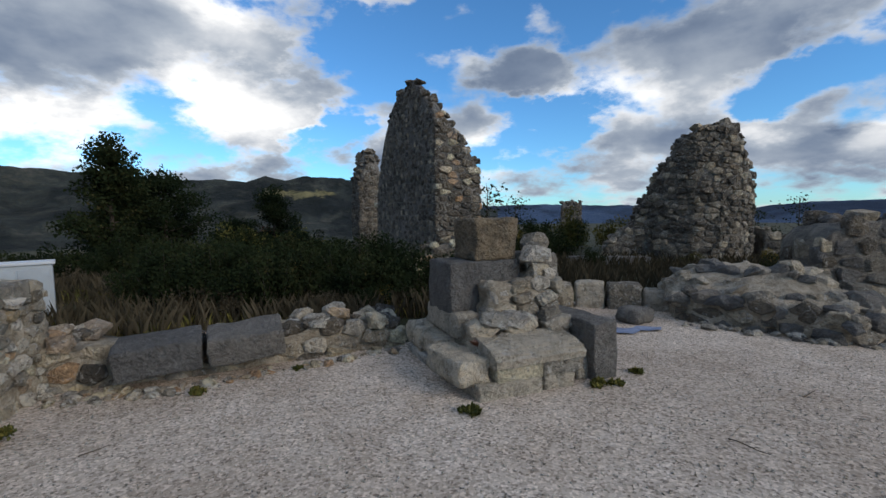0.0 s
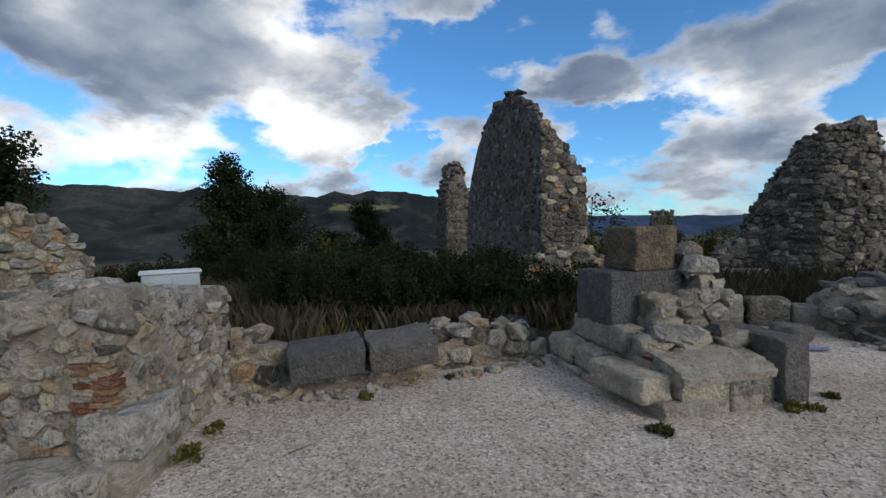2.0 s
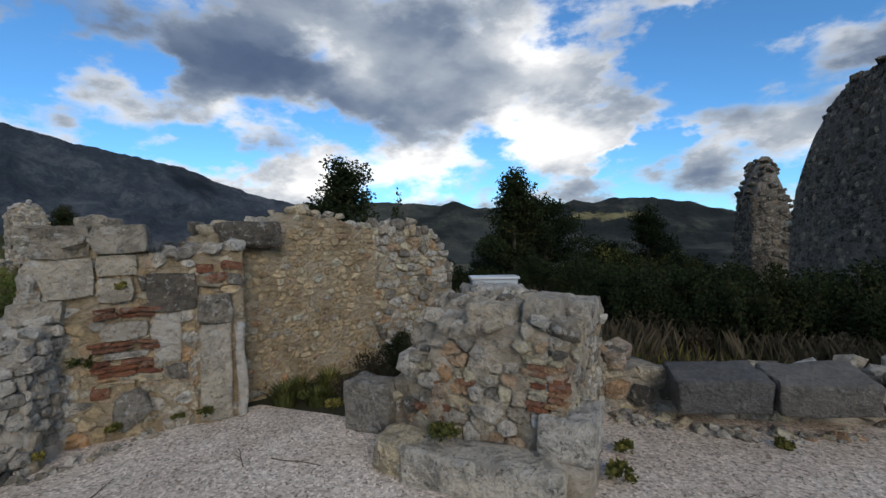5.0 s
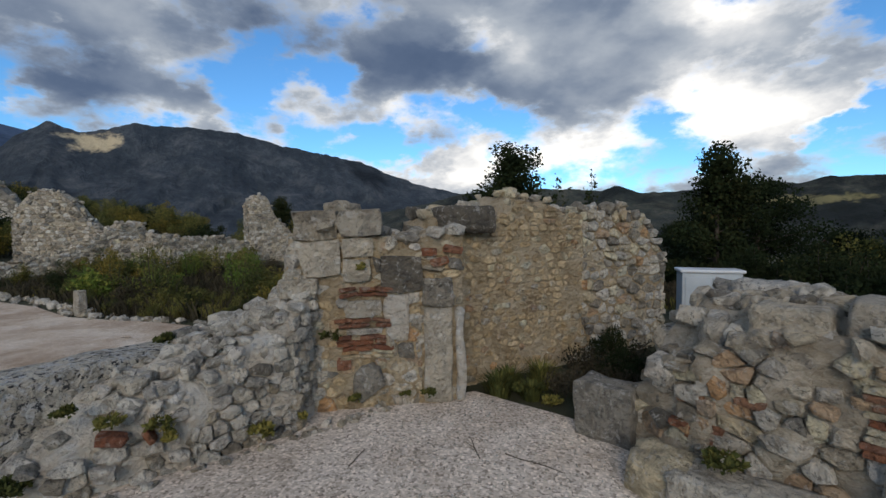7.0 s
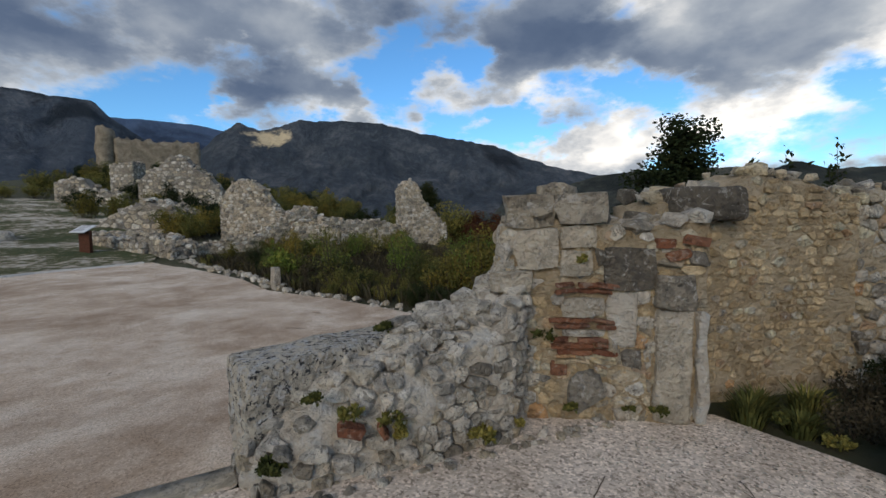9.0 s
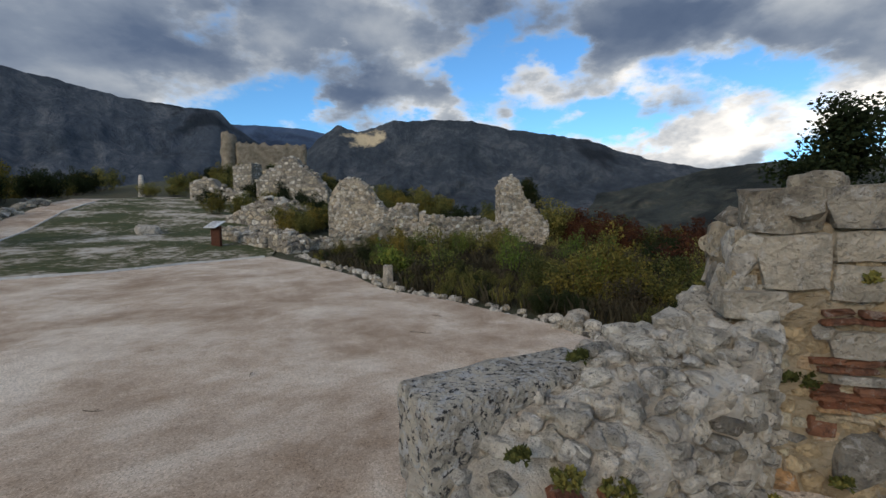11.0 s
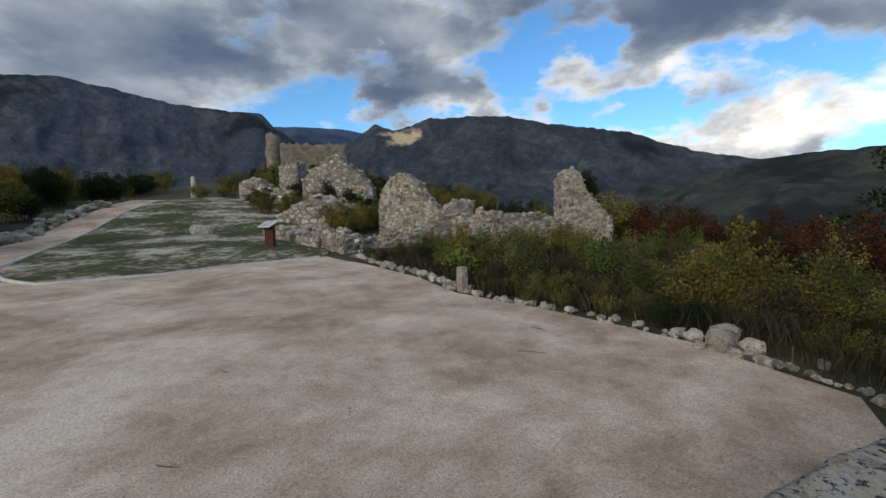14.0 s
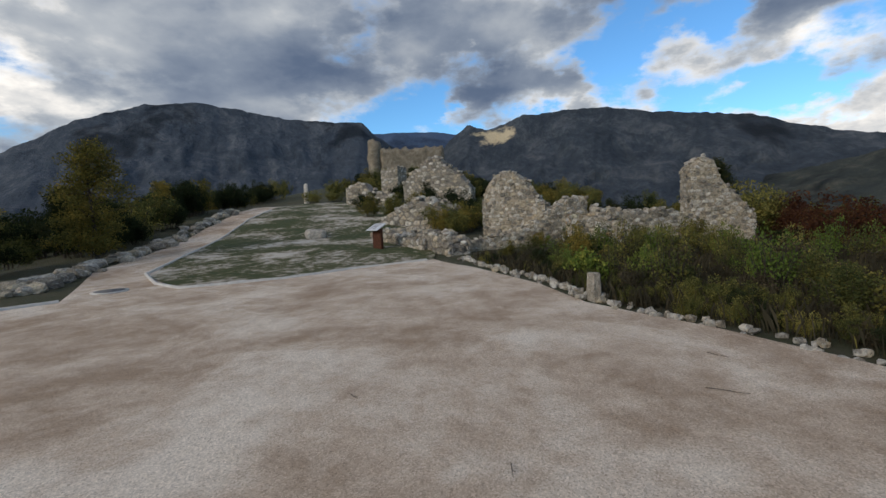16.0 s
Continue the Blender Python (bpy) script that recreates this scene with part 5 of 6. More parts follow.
def sloping_wall():
    ob = ruin("sloping_wall", "low rubble wall sloping down, pale mortar top and weeds")
    poly = [(-5.60, -1.5), (-5.70, -0.6), (-5.88, 0.05), (-6.12, 0.28), (-6.75, 0.25), (-6.62, -0.4), (-6.3, -0.9), (-5.98, -1.66)]

    def top(x, y):
        return lerp_rows([(-1.6, 0.30), (-1.3, 0.50), (-0.8, 0.62), (-0.3, 0.76), (0.0, 0.86), (0.28, 1.02)], y) - 0.22 * smooth(-6.05, -5.6, x) + 0.06 * noise.noise((x * 4, y * 4, 3))

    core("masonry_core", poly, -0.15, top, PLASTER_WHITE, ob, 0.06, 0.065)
    st = Stones(ob, 300)
    pts = poly + poly[:1]
    for i, (a, b) in enumerate(zip(pts, pts[1:])):
        a, b = Vector(a), Vector(b)
        d = (b - a).normalized()
        face_of(st, a, b, 0.05 if i < 3 or i > 5 else -0.1, lambda s, a=a, d=d: top(*(a + d * s)) - 0.02, 0.105, [STONE_PALE, STONE_PALE, STONE_PALE, STONE_PALE, STONE], 0.035, depth=0.16, skip=0.15, wide=1.25)
    crest(st, poly, top, 0.12, [STONE_PALE], 170, 0.3)
    for x, y, w in ((-6.25, -0.35, 0.26), (-6.4, -0.1, 0.24), (-6.3, -0.62, 0.2), (-6.05, -0.12, 0.24), (-6.55, -0.35, 0.22), (-6.5, 0.1, 0.26)):
        st.lay(pose(x, y, top(x, y) + w * 0.2, 8, -6, rng.uniform(0, 360)) @ Matrix.Diagonal((w, w * 0.8, w * 0.62, 1)), rng.choice([STONE_PALE, LICHEN, STONE_PALE]))
    st.lay(pose(-5.60, -1.0, 0.33, 0, 15, 85) @ Matrix.Diagonal((0.15, 0.1, 0.06, 1)), BRICK, 0.6)
    st.lay(pose(-5.62, -0.82, 0.30, 0, 60, 85) @ Matrix.Diagonal((0.09, 0.1, 0.035, 1)), BRICK, 0.6)
    st.close()


sloping_wall()
tagged(block("lichened_block", (1.18, 0.40, 0.52), (-6.20, -1.12, 0.15), 118, LICHEN, bevel=0.03, rough=0.02), "long limestone block mottled with black and white lichen", "stone block")

# ---- edge of the plaza ----
edge = thing("stone_edging", "row of loose white limestone rubble edging the plaza", "stone edging")
st = Stones(edge, 300)
line = [(-8.4, 0.95), (-10.3, 0.42), (-12.2, -0.85), (-13.9, -2.4), (-16.0, -3.3), (-19.1, -5.4), (-20.6, -6.4)]
for (ax, ay), (bx, by) in zip(line, line[1:]):
    L = math.hypot(bx - ax, by - ay)
    for i in range(int(L / 0.065)):
        t = rng.random()
        w = rng.uniform(0.09, 0.27) if ax < -13 else rng.uniform(0.05, 0.19)
        x, y = ax + (bx - ax) * t + rng.gauss(0, 0.10), ay + (by - ay) * t + rng.gauss(0.12, 0.10)
        st.lay(pose(x, y, ground_z(x, y) + w * 0.22, rng.uniform(-15, 15), rng.uniform(-15, 15), rng.uniform(0, 360)) @ Matrix.Diagonal((w, w * 0.8, w * 0.65, 1)), rng.choice([STONE_PALE, STONE_PALE, STONE]))
st.close()
for x, y, w in ((-10.0, 0.50, 0.34), (-10.25, 0.68, 0.36), (-9.85, 0.78, 0.28), (-10.4, 0.42, 0.22), (-9.72, 0.52, 0.18), (-10.05, 0.30, 0.15)):
    ob = new("boulder", boulder_mesh(w * 31 + x, STONE_PALE))
    ob.matrix_world = pose(x, y, ground_z(x, y) + w * 0.3, rng.uniform(-10, 10), rng.uniform(-10, 10), rng.uniform(0, 360)) @ Matrix.Diagonal((w, w * 0.85, w * 0.8, 1))
    tagged(ob, "grey limestone boulder at the plaza edge", "boulder", "boulders at the plaza edge")
tagged(block("marker_post", (0.22, 0.16, 0.60), (-14.15, -2.45, -0.30), 30, ASHLAR_PALE, bevel=0.02), "short white stone post at the plaza edge", "stone post")

# ---- far ruins ----
straight("round_ruin", "broken rounded gable of pale rubble", (-27.3, -6.6), (-26.2, -3.6), 0.7, 0.0, [(0, 1.9), (0.25, 2.7), (0.7, 3.15), (1.2, 3.3), (1.7, 3.2), (2.2, 2.8), (2.6, 2.2), (3.2, 1.6)], 0.2, [STONE, STONE, STONE_PALE], MORTAR, "res", 200, 30, 0.2)
straight("ruin_wall", "long low rubble wall beyond the plaza", (-22.0, -6.6), (-24.5, -1.9), 0.6, -0.2, [(0, 0.35), (1.5, 0.5), (2.8, 0.8), (3.6, 1.3), (4.5, 1.9), (5.4, 1.8)], 0.18, [STONE, STONE, STONE_PALE], MORTAR, "rse", 200, 60, 0.2)
straight("ruin_wall", "rubble wall with a tan broken face", (-21.2, -2.6), (-21.6, -1.0), 0.7, -0.2, [(0, 1.3), (0.6, 1.2), (1.7, 0.9)], 0.18, [STONE, STONE_WARM, STONE_PALE], MORTAR, "rse", 160, 30, 0.2)
straight("ruin_wall", "rubble wall behind bushes", (-23.3, -1.6), (-25.0, 2.2), 0.6, -0.2, [(0, 1.5), (1.5, 1.2), (3, 1.25), (4.2, 0.9)], 0.18, [STONE, STONE, STONE_PALE], MORTAR, "re", 200, 40, 0.2)
straight("wall_stump", "upright pale rubble stump, narrower at its top", (-26.0, 2.3), (-26.4, 4.8), 1.0, -0.4, [(0, 2.9), (0.4, 3.3), (0.9, 3.15), (1.2, 2.3), (1.8, 1.7), (2.6, 0.8)], 0.2, [STONE, STONE, STONE_PALE], MORTAR, "rse", 200, 30, 0.2)


# ---- fallen rubble and loose chips ----
def fallen(label, rows, size, mats, n, wide):
    ob = thing("fallen_rubble", label, "rubble")
    st = Stones(ob, n)
    for _ in range(n):
        k = rng.randrange(len(rows) - 1)
        (ax, ay), (bx, by) = rows[k], rows[k + 1]
        t, w = rng.random(), size * rng.uniform(0.3, 1.3) * rng.uniform(0.5, 1.0)
        x, y = ax + (bx - ax) * t + rng.gauss(0, wide), ay + (by - ay) * t + rng.gauss(0, wide)
        st.lay(pose(x, y, ground_z(x, y) + 0.03 + w * 0.12, rng.uniform(-20, 20), rng.uniform(-20, 20), rng.uniform(0, 360)) @ Matrix.Diagonal((w, w * 0.8, w * 0.55, 1)), rng.choice(mats))
    st.close()


fallen("small stones fallen along the low wall", [(-3.4, 3.3), (-2.45, 3.5), (-1.8, 3.86), (-1.05, 4.3), (-0.5, 4.7)], 0.13, [STONE_PALE, STONE_WARM, STONE], 130, 0.06)
fallen("small stones fallen at the foot of the sloping wall", [(-5.5, -1.6), (-5.58, -0.6), (-5.8, 0.1), (-5.85, 0.8)], 0.09, [STONE_PALE, STONE], 80, 0.05)
fallen("small stones fallen beside the mound", [(3.1, 5.8), (3.9, 5.0), (4.5, 4.6), (5.2, 4.7)], 0.16, [STONE, STONE_PALE, ASHLAR], 60, 0.08)


def chips():
    r = random.Random(5)
    verts, faces = [], []
    shape = [(1, 0, 0), (0, 1, 0), (-1, 0, 0), (0, -1, 0), (0, 0, 0.7), (0, 0, -0.7)]
    tris = [(0, 1, 4), (1, 2, 4), (2, 3, 4), (3, 0, 4), (1, 0, 5), (2, 1, 5), (3, 2, 5), (0, 3, 5)]
    while len(verts) < 6 * 9000:
        x, y = r.uniform(-5.6, 4.5), r.uniform(0.4, 4.6)
        if r.random() > 1.15 - 0.2 * y or not inside(COURT, x, y):
            continue
        k, a = r.uniform(0.004, 0.012), r.uniform(0, 6.28)
        z = ground_z(x, y) + 0.034 + 0.012 * noise.noise((x * 1.5, y * 1.5, 5))
        i = len(verts)
        for u, v, w in shape:
            u, v = u * r.uniform(0.7, 1.3), v * r.uniform(0.6, 1.1)
            verts.append((x + (u * math.cos(a) - v * math.sin(a)) * k, y + (u * math.sin(a) + v * math.cos(a)) * k, z + w * k))
        faces.extend(tuple(i + q for q in t) for t in tris)
    tagged(from_lists("gravel_chips", verts, faces, STONE_PALE, flat=True), "loose pale stone chips lying on the gravel", "gravel", kind="stuff")


chips()


# ---- castle and far masonry ----
def castle():
    ob = ruin("castle_ruin", "ruined castle on the hilltop, tan walls and a round tower stump", "castle")
    core("curtain_wall", [(-97.0, -40.0), (-101.5, -27.0), (-103.0, -27.4), (-98.5, -40.4)], 5.0, lambda x, y: 15.7 + 0.9 * noise.noise((x * 1.1, y * 1.1, 1)) + 0.25 * noise.noise((x * 2.7, y * 2.7, 6)), CASTLE, ob, 0.6, 0.3)
    poly = [(-97.5 + 1.45 * math.cos(i * 0.524), -41.5 + 1.45 * math.sin(i * 0.524)) for i in range(12)]
    core("round_tower", poly, 5.0, lambda x, y: 17.1 + 2.0 * noise.noise((x * 0.6, y * 0.6, 4)), CASTLE, ob, 0.5, 0.3)


castle()
for name, label, a, b, thick, foot, rows, n in (
        ("ruin_wall", "broken stepped ruin wall on the castle slope", (-46, -17.2), (-45, -10.5), 1.2, 1.0, [(0, 4.4), (0.9, 5.4), (1.6, 5.6), (2.6, 6.6), (3.8, 6.5), (4.6, 5.6), (5.6, 5.0), (6.8, 3.6)], 60),
        ("ruin_wall", "low ruin wall on the castle slope", (-44.5, -22.5), (-43.5, -17.5), 1.0, 1.0, [(0, 4.2), (2, 4.6), (3, 3.6), (5.2, 3.2)], 30),
        ("pillar_ruin", "square masonry pillar stump on the slope", (-56, -23.5), (-55.5, -21.2), 2.0, 2.0, [(0, 6.8), (2.4, 7.2)], 10),
        ("rock_outcrop", "tumbled pale rocks and masonry", (-31.5, -14.0), (-29.5, -9.2), 2.2, 0.0, [(0, 1.0), (1.5, 1.7), (3.2, 2.4), (5.2, 1.6)], 90),
        ("rock_outcrop", "low pale rock ledge beside the sign", (-25.5, -11.8), (-22.2, -8.2), 1.6, -0.1, [(0, 0.7), (1.6, 0.75), (3.2, 0.6), (5, 0.45)], 80),
        ("rock_outcrop", "stepped pale rock at the plaza corner", (-22.6, -8.3), (-21.2, -6.9), 0.9, -0.2, [(0, 0.75), (1.0, 0.6), (2.0, 0.3)], 40)):
    straight(name, label, a, b, thick, foot, rows, 0.34 if a[0] < -28 else 0.26, [STONE, STONE, STONE_PALE], MORTAR_DARK, "rse", 120, n, 0.3)
tagged(block("standing_stone", (0.75, 0.5, 2.4), (-49.5, -29.8, 2.9), 20, STONE_PALE, bevel=0.08, rough=0.05, taper=0.35), "pale standing stone beside the path", "standing stone")
ob = block("flat_rock", (1.9, 1.0, 0.55), (-26.8, -15.6, ground_z(-26.8, -15.6) - 0.15), 35, STONE_PALE, bevel=0.16, rough=0.09)
tagged(ob, "flat grey rock lying in the grass", "boulder")

border = thing("path_border", "rough row of grey rocks along the path", "stone edging")
st = Stones(border, 200)
for (ax, ay), (bx, by) in zip([(-13.6, -16.8), (-17.2, -19.0), (-22.8, -22.0), (-29.2, -25.4)], [(-17.2, -19.0), (-22.8, -22.0), (-29.2, -25.4), (-37.0, -28.8)]):
    for i in range(48):
        t, w = rng.random(), rng.uniform(0.2, 0.7)
        x, y = ax + (bx - ax) * t + rng.gauss(0, 0.25), ay + (by - ay) * t + rng.gauss(0, 0.3)
        st.lay(pose(x, y, ground_z(x, y) + w * 0.18, rng.uniform(-12, 12), rng.uniform(-12, 12), rng.uniform(0, 360)) @ Matrix.Diagonal((w, w * 0.8, w * 0.55, 1)), rng.choice([STONE, STONE, STONE_PALE]))
st.close()
tagged(block("dressed_block", (1.1, 0.6, 0.5), (-14.2, -18.9, -0.25), 50, STONE_PALE, bevel=0.06, rough=0.03), "pale squared block beside the path", "stone block")

# ---- sign, manhole, cabinet, sheet, twigs ----
sign = thing("information_sign", "slanted information panel on a rusted steel pedestal", "sign", -22.6, -10.25, ground_z(-22.6, -10.25), 60)
block("pedestal", (0.55, 0.12, 0.92), (0, 0, -0.05), 0, CORTEN, sign, "rusted steel pedestal", bevel=0.006, rough=0.0)
block("panel", (0.75, 0.55, 0.03), (0, -0.06, 0.92), 0, PANEL, sign, "pale printed panel", (28, 0), 0.005, 0.0)
for i in range(5):
    block("text_bar", (0.5 - 0.06 * (i % 3), 0.03, 0.006), (-0.05, -0.22 + 0.085 * i, 0.872 + 0.0455 * i), 0, INK, sign, "", (28, 0), 0.001, 0.0)

lid = thing("manhole_cover", "round cast-iron manhole cover flush with the gravel", "manhole cover", -14.45, -14.35, ground_z(-14.45, -14.35) + 0.045)
bm = bmesh.new()
bmesh.ops.create_cone(bm, cap_ends=True, segments=40, radius1=0.42, radius2=0.41, depth=0.03)
part("frame", bm, KERB, lid)
bm = bmesh.new()
bmesh.ops.create_cone(bm, cap_ends=True, segments=40, radius1=0.34, radius2=0.34, depth=0.045)
part("lid", bm, IRON, lid)

cab = thing("utility_cabinet", "pale grey enamelled utility cabinet with flat lid", "cabinet", -6.15, 6.1, ground_z(-6.15, 6.1) - 0.02, 42)
block("body", (0.78, 0.4, 0.80), (0, 0, 0), 0, CABINET, cab, "", bevel=0.012, rough=0.0)
block("lid", (0.84, 0.45, 0.045), (0, 0, 0.80), 0, PANEL, cab, "pale overhanging lid", bevel=0.012, rough=0.0)
block("door", (0.34, 0.015, 0.66), (-0.18, -0.204, 0.08), 0, CABINET, cab, bevel=0.006, rough=0.0)
block("door", (0.34, 0.015, 0.66), (0.18, -0.204, 0.08), 0, CABINET, cab, bevel=0.006, rough=0.0)
block("handle", (0.02, 0.025, 0.10), (0.03, -0.22, 0.4), 0, IRON, cab, "dark handle", bevel=0.004, rough=0.0)

tarp = thing("ground_sheet", "crumpled blue-grey sheet half covered by gravel", "sheet", 2.3, 5.35, 0.045, 15)
v, f = filled([(-0.33, -0.06), (-0.1, -0.16), (0.08, -0.06), (0.3, -0.14), (0.42, 0.0), (0.22, 0.14), (0.05, 0.06), (-0.12, 0.16), (-0.3, 0.10)], 0.05)
from_lists("cloth", [(x, y, 0.0 + 0.05 * abs(noise.noise((x * 6, y * 6, 1)))) for x, y in v], f, TARP, tarp)
block("stone_lump", (0.42, 0.36, 0.2), (0.35, 0.42, -0.02), 20, ASHLAR, tarp, "blue-grey rounded stone", bevel=0.08, rough=0.03)


def twig(x, y, length, turn, r=0.012):
    bm = bmesh.new()
    limb(bm, (-length / 2, 0, 0), (length / 2, 0, 0.01), r, r * 0.5, 5, 0.06, x)
    limb(bm, (0, 0, 0), (length * 0.18, length * 0.12, 0.01), r * 0.6, r * 0.3, 4, 0.05, y)
    ob = part("twig", bm, TWIG)
    ob.matrix_world = pose(x, y, ground_z(x, y) + 0.04, 0, 0, turn)
    tagged(ob, "dry twig lying on gravel", "twig", "twigs on the gravel")


for x, y, l, a in ((-9.95, -1.65, 0.42, 70), (-11.0, -1.4, 0.3, 40), (-4.55, 1.2, 0.5, 20), (1.9, 2.6, 0.3, -60), (2.9, 3.4, 0.25, 30), (-8.4, -3.4, 0.22, 10), (-7.6, -4.4, 0.25, 80), (-4.9, 1.0, 0.35, 160), (-2.2, 2.6, 0.2, 50), (-5.2, 0.3, 0.25, 130), (-9.4, -5.0, 0.2, 50)):
    twig(x, y, l * 0.8, a, 0.0045)


# ---- plants ----
def spread(kinds, places, group=""):
    for i, (x, y, s) in enumerate(places):
        src = kinds[i % len(kinds)]
        ob = copy_thing(src, pose(x, y, ground_z(x, y) - 0.02, 0, 0, rng.uniform(0, 360)))
        ob.scale = (s, s, s * rng.uniform(0.85, 1.15))
        if group:
            ob["group"] = group


def hide_source(kinds):
    """The first of each kind goes where the scrub stands thick."""
    for i, ob in enumerate(kinds):
        x, y = -5.0 - i * 0.9, 13.5 + 0.3 * i
        ob.matrix_world = pose(x, y, ground_z(x, y))


def scatter(box, n, lo, hi, keep=lambda x, y: True):
    out = []
    while len(out) < n:
        x, y = rng.uniform(box[0], box[1]), rng.uniform(box[2], box[3])
        if keep(x, y):
            out.append((x, y, rng.uniform(lo, hi)))
    return out


dark = [shrub("dark_shrub", "dense dark green shrub among the ruins", 0.75, 1.1, 5200, 0.05, LEAF_DARK, 11 + i, 16) for i in range(3)]
olive = [shrub("olive_shrub", "olive green shrub with a few yellow leaves", 0.8, 1.05, 3600, 0.05, LEAF_GREEN, 21 + i, 15) for i in range(3)]
gold = [shrub("yellowing_shrub", "shrub with yellowing autumn leaves", 0.7, 1.1, 2600, 0.055, LEAF_YELLOW, 31 + i, 13) for i in range(2)]
red = [shrub("russet_shrub", "russet autumn shrub with thinning leaves", 0.95, 1.2, 3800, 0.06, LEAF_RED, 41 + i, 15) for i in range(2)]
dry = [shrub("dry_weed", "dry brown weeds with thin stems", 0.6, 0.75, 1500, 0.055, LEAF_DRY, 51 + i, 24, 1.2) for i in range(2)]
hide_source(dark + olive + gold + red + dry)

beyond = lambda x, y: y > 5.6 - 0.2 * (x + 1) and math.hypot(x + 5.95, y - 6.25) > 1.3 and not (x > -1.2 and y < 6.4) and not (x < -5.2 and y < 7.8 + 0.2 * (x + 6)) and not (x > -2.6 and x < 0.9 and y > 8.0)
spread(dark, scatter((-8.5, 0.2, 6.2, 13.0), 46, 0.75, 1.15, beyond), "scrub beyond the low wall")
spread(dry, scatter((-8.5, -0.5, 5.4, 8.5), 26, 0.5, 0.9, beyond), "scrub beyond the low wall")
spread(gold, [(-5.6, 9.6, 0.7), (-4.6, 9.0, 0.6), (-1.0, 6.6, 0.5), (-7.4, 11.8, 0.8)], "scrub beyond the low wall")
spread(dark + olive, scatter((-16, -4, 11.5, 19), 30, 1.0, 1.7), "scrub down the slope")
spread(red + dark, scatter((-24, -8, 14, 30), 34, 1.3, 2.4), "scrub down the slope")
spread(dark + gold, [(1.6, 11.0, 0.9), (2.5, 12.4, 1.1), (3.3, 13.6, 1.1), (1.9, 14.0, 1.3), (4.3, 15.5, 1.3), (3.0, 16.5, 1.5), (5.0, 18.0, 1.4), (1.2, 16.0, 1.4), (6.3, 17.0, 1.5), (8.2, 17.5, 1.6), (10.5, 16, 1.5), (9.7, 14.6, 1.0), (3.6, 11.2, 0.6), (6.4, 11.6, 0.5), (8.3, 11.6, 0.5), (12, 14, 1.3), (7.5, 8.2, 0.9), (6.2, 8.4, 0.7)], "scrub behind the court")
# right of the plaza
off = lambda x, y: y > lerp_rows([(-21, -6.0), (-19, -4.9), (-16, -2.9), (-13.9, -1.9), (-12.2, -0.3), (-10.3, 1.1), (-8.4, 1.5)], x)
spread(dry, scatter((-21, -7.6, -6, 7), 50, 0.5, 0.95, off), "weeds beside the plaza")
thin = [shrub("thin_shrub", "thin upright shrub with sparse yellow-green leaves", 0.55, 1.35, 900, 0.06, (LEAF_GREEN, LEAF_FRESH)[i], 111 + i, 22, 0.9) for i in range(2)]
fresh = shrub("leafy_bush", "bright yellow-green leafy bush at the plaza edge", 0.6, 0.8, 2200, 0.07, LEAF_FRESH, 115, 18, 0.8)
spread([fresh], [(-16.3, -2.4, 0.8), (-20.2, -1.6, 0.8), (-18.2, -0.9, 0.7)], "bright bushes")
fresh.matrix_world = pose(-15.9, -2.35, ground_z(-15.9, -2.35), 0, 0, 40)
thin[0].matrix_world, thin[1].matrix_world = pose(-18.8, -1.2, ground_z(-18.8, -1.2)), pose(-14.6, 0.6, ground_z(-14.6, 0.6))
spread(thin, scatter((-21, -8.5, -5, 5), 40, 0.55, 1.0, lambda x, y: off(x, y - 0.4)), "shrubs beside the plaza")
spread(olive + dark, scatter((-21, -9.5, -4, 6), 16, 0.4, 0.7, lambda x, y: off(x, y - 0.9)), "shrubs beside the plaza")
spread(gold, [(-11.7, 1.2, 0.95), (-12.1, 1.9, 1.1), (-11.0, 2.0, 0.9), (-19.6, -4.5, 0.6), (-18.0, -2.6, 0.6)], "shrubs beside the plaza")
spread(olive, [(-12.6, 0.7, 0.9), (-12.9, 1.9, 1.0), (-11.6, 2.9, 1.0), (-14.4, 1.2, 0.8), (-10.4, 2.6, 0.8), (-21.4, -3.9, 0.7), (-19.8, -0.6, 0.7)], "shrubs beside the plaza")
spread(red + red + dark, scatter((-33, -12, 6.0, 17), 60, 1.0, 1.7), "autumn scrub")
spread(red + olive + gold, scatter((-48, -24, 4, 22), 60, 1.4, 2.6), "autumn scrub")
spread(gold + olive + dark, [(-28.3, -9.0, 1.5), (-28.9, -7.9, 1.6), (-27.6, -8.1, 1.2), (-29.5, -9.2, 1.7), (-30.5, -7.5, 1.7), (-31.5, -8.8, 1.8), (-32.4, -10.2, 2.0), (-34, -9, 1.9), (-36, -12.5, 1.7), (-36, -7, 1.8), (-38, -15, 1.5), (-40, -5, 2.0)], "shrubs among the ruins")
spread(olive + dark + gold, scatter((-75, -46, -32, 2), 60, 1.4, 2.6, lambda x, y: y > -17 + (x + 46) * 0.45 - 14), "scrub on the castle slope")
spread(dark + gold + olive, scatter((-62, -18, -52, -21), 90, 1.3, 2.6, lambda x, y: y < -20.5 + (x + 17) * 0.42 - 1.0), "scrub along the path")

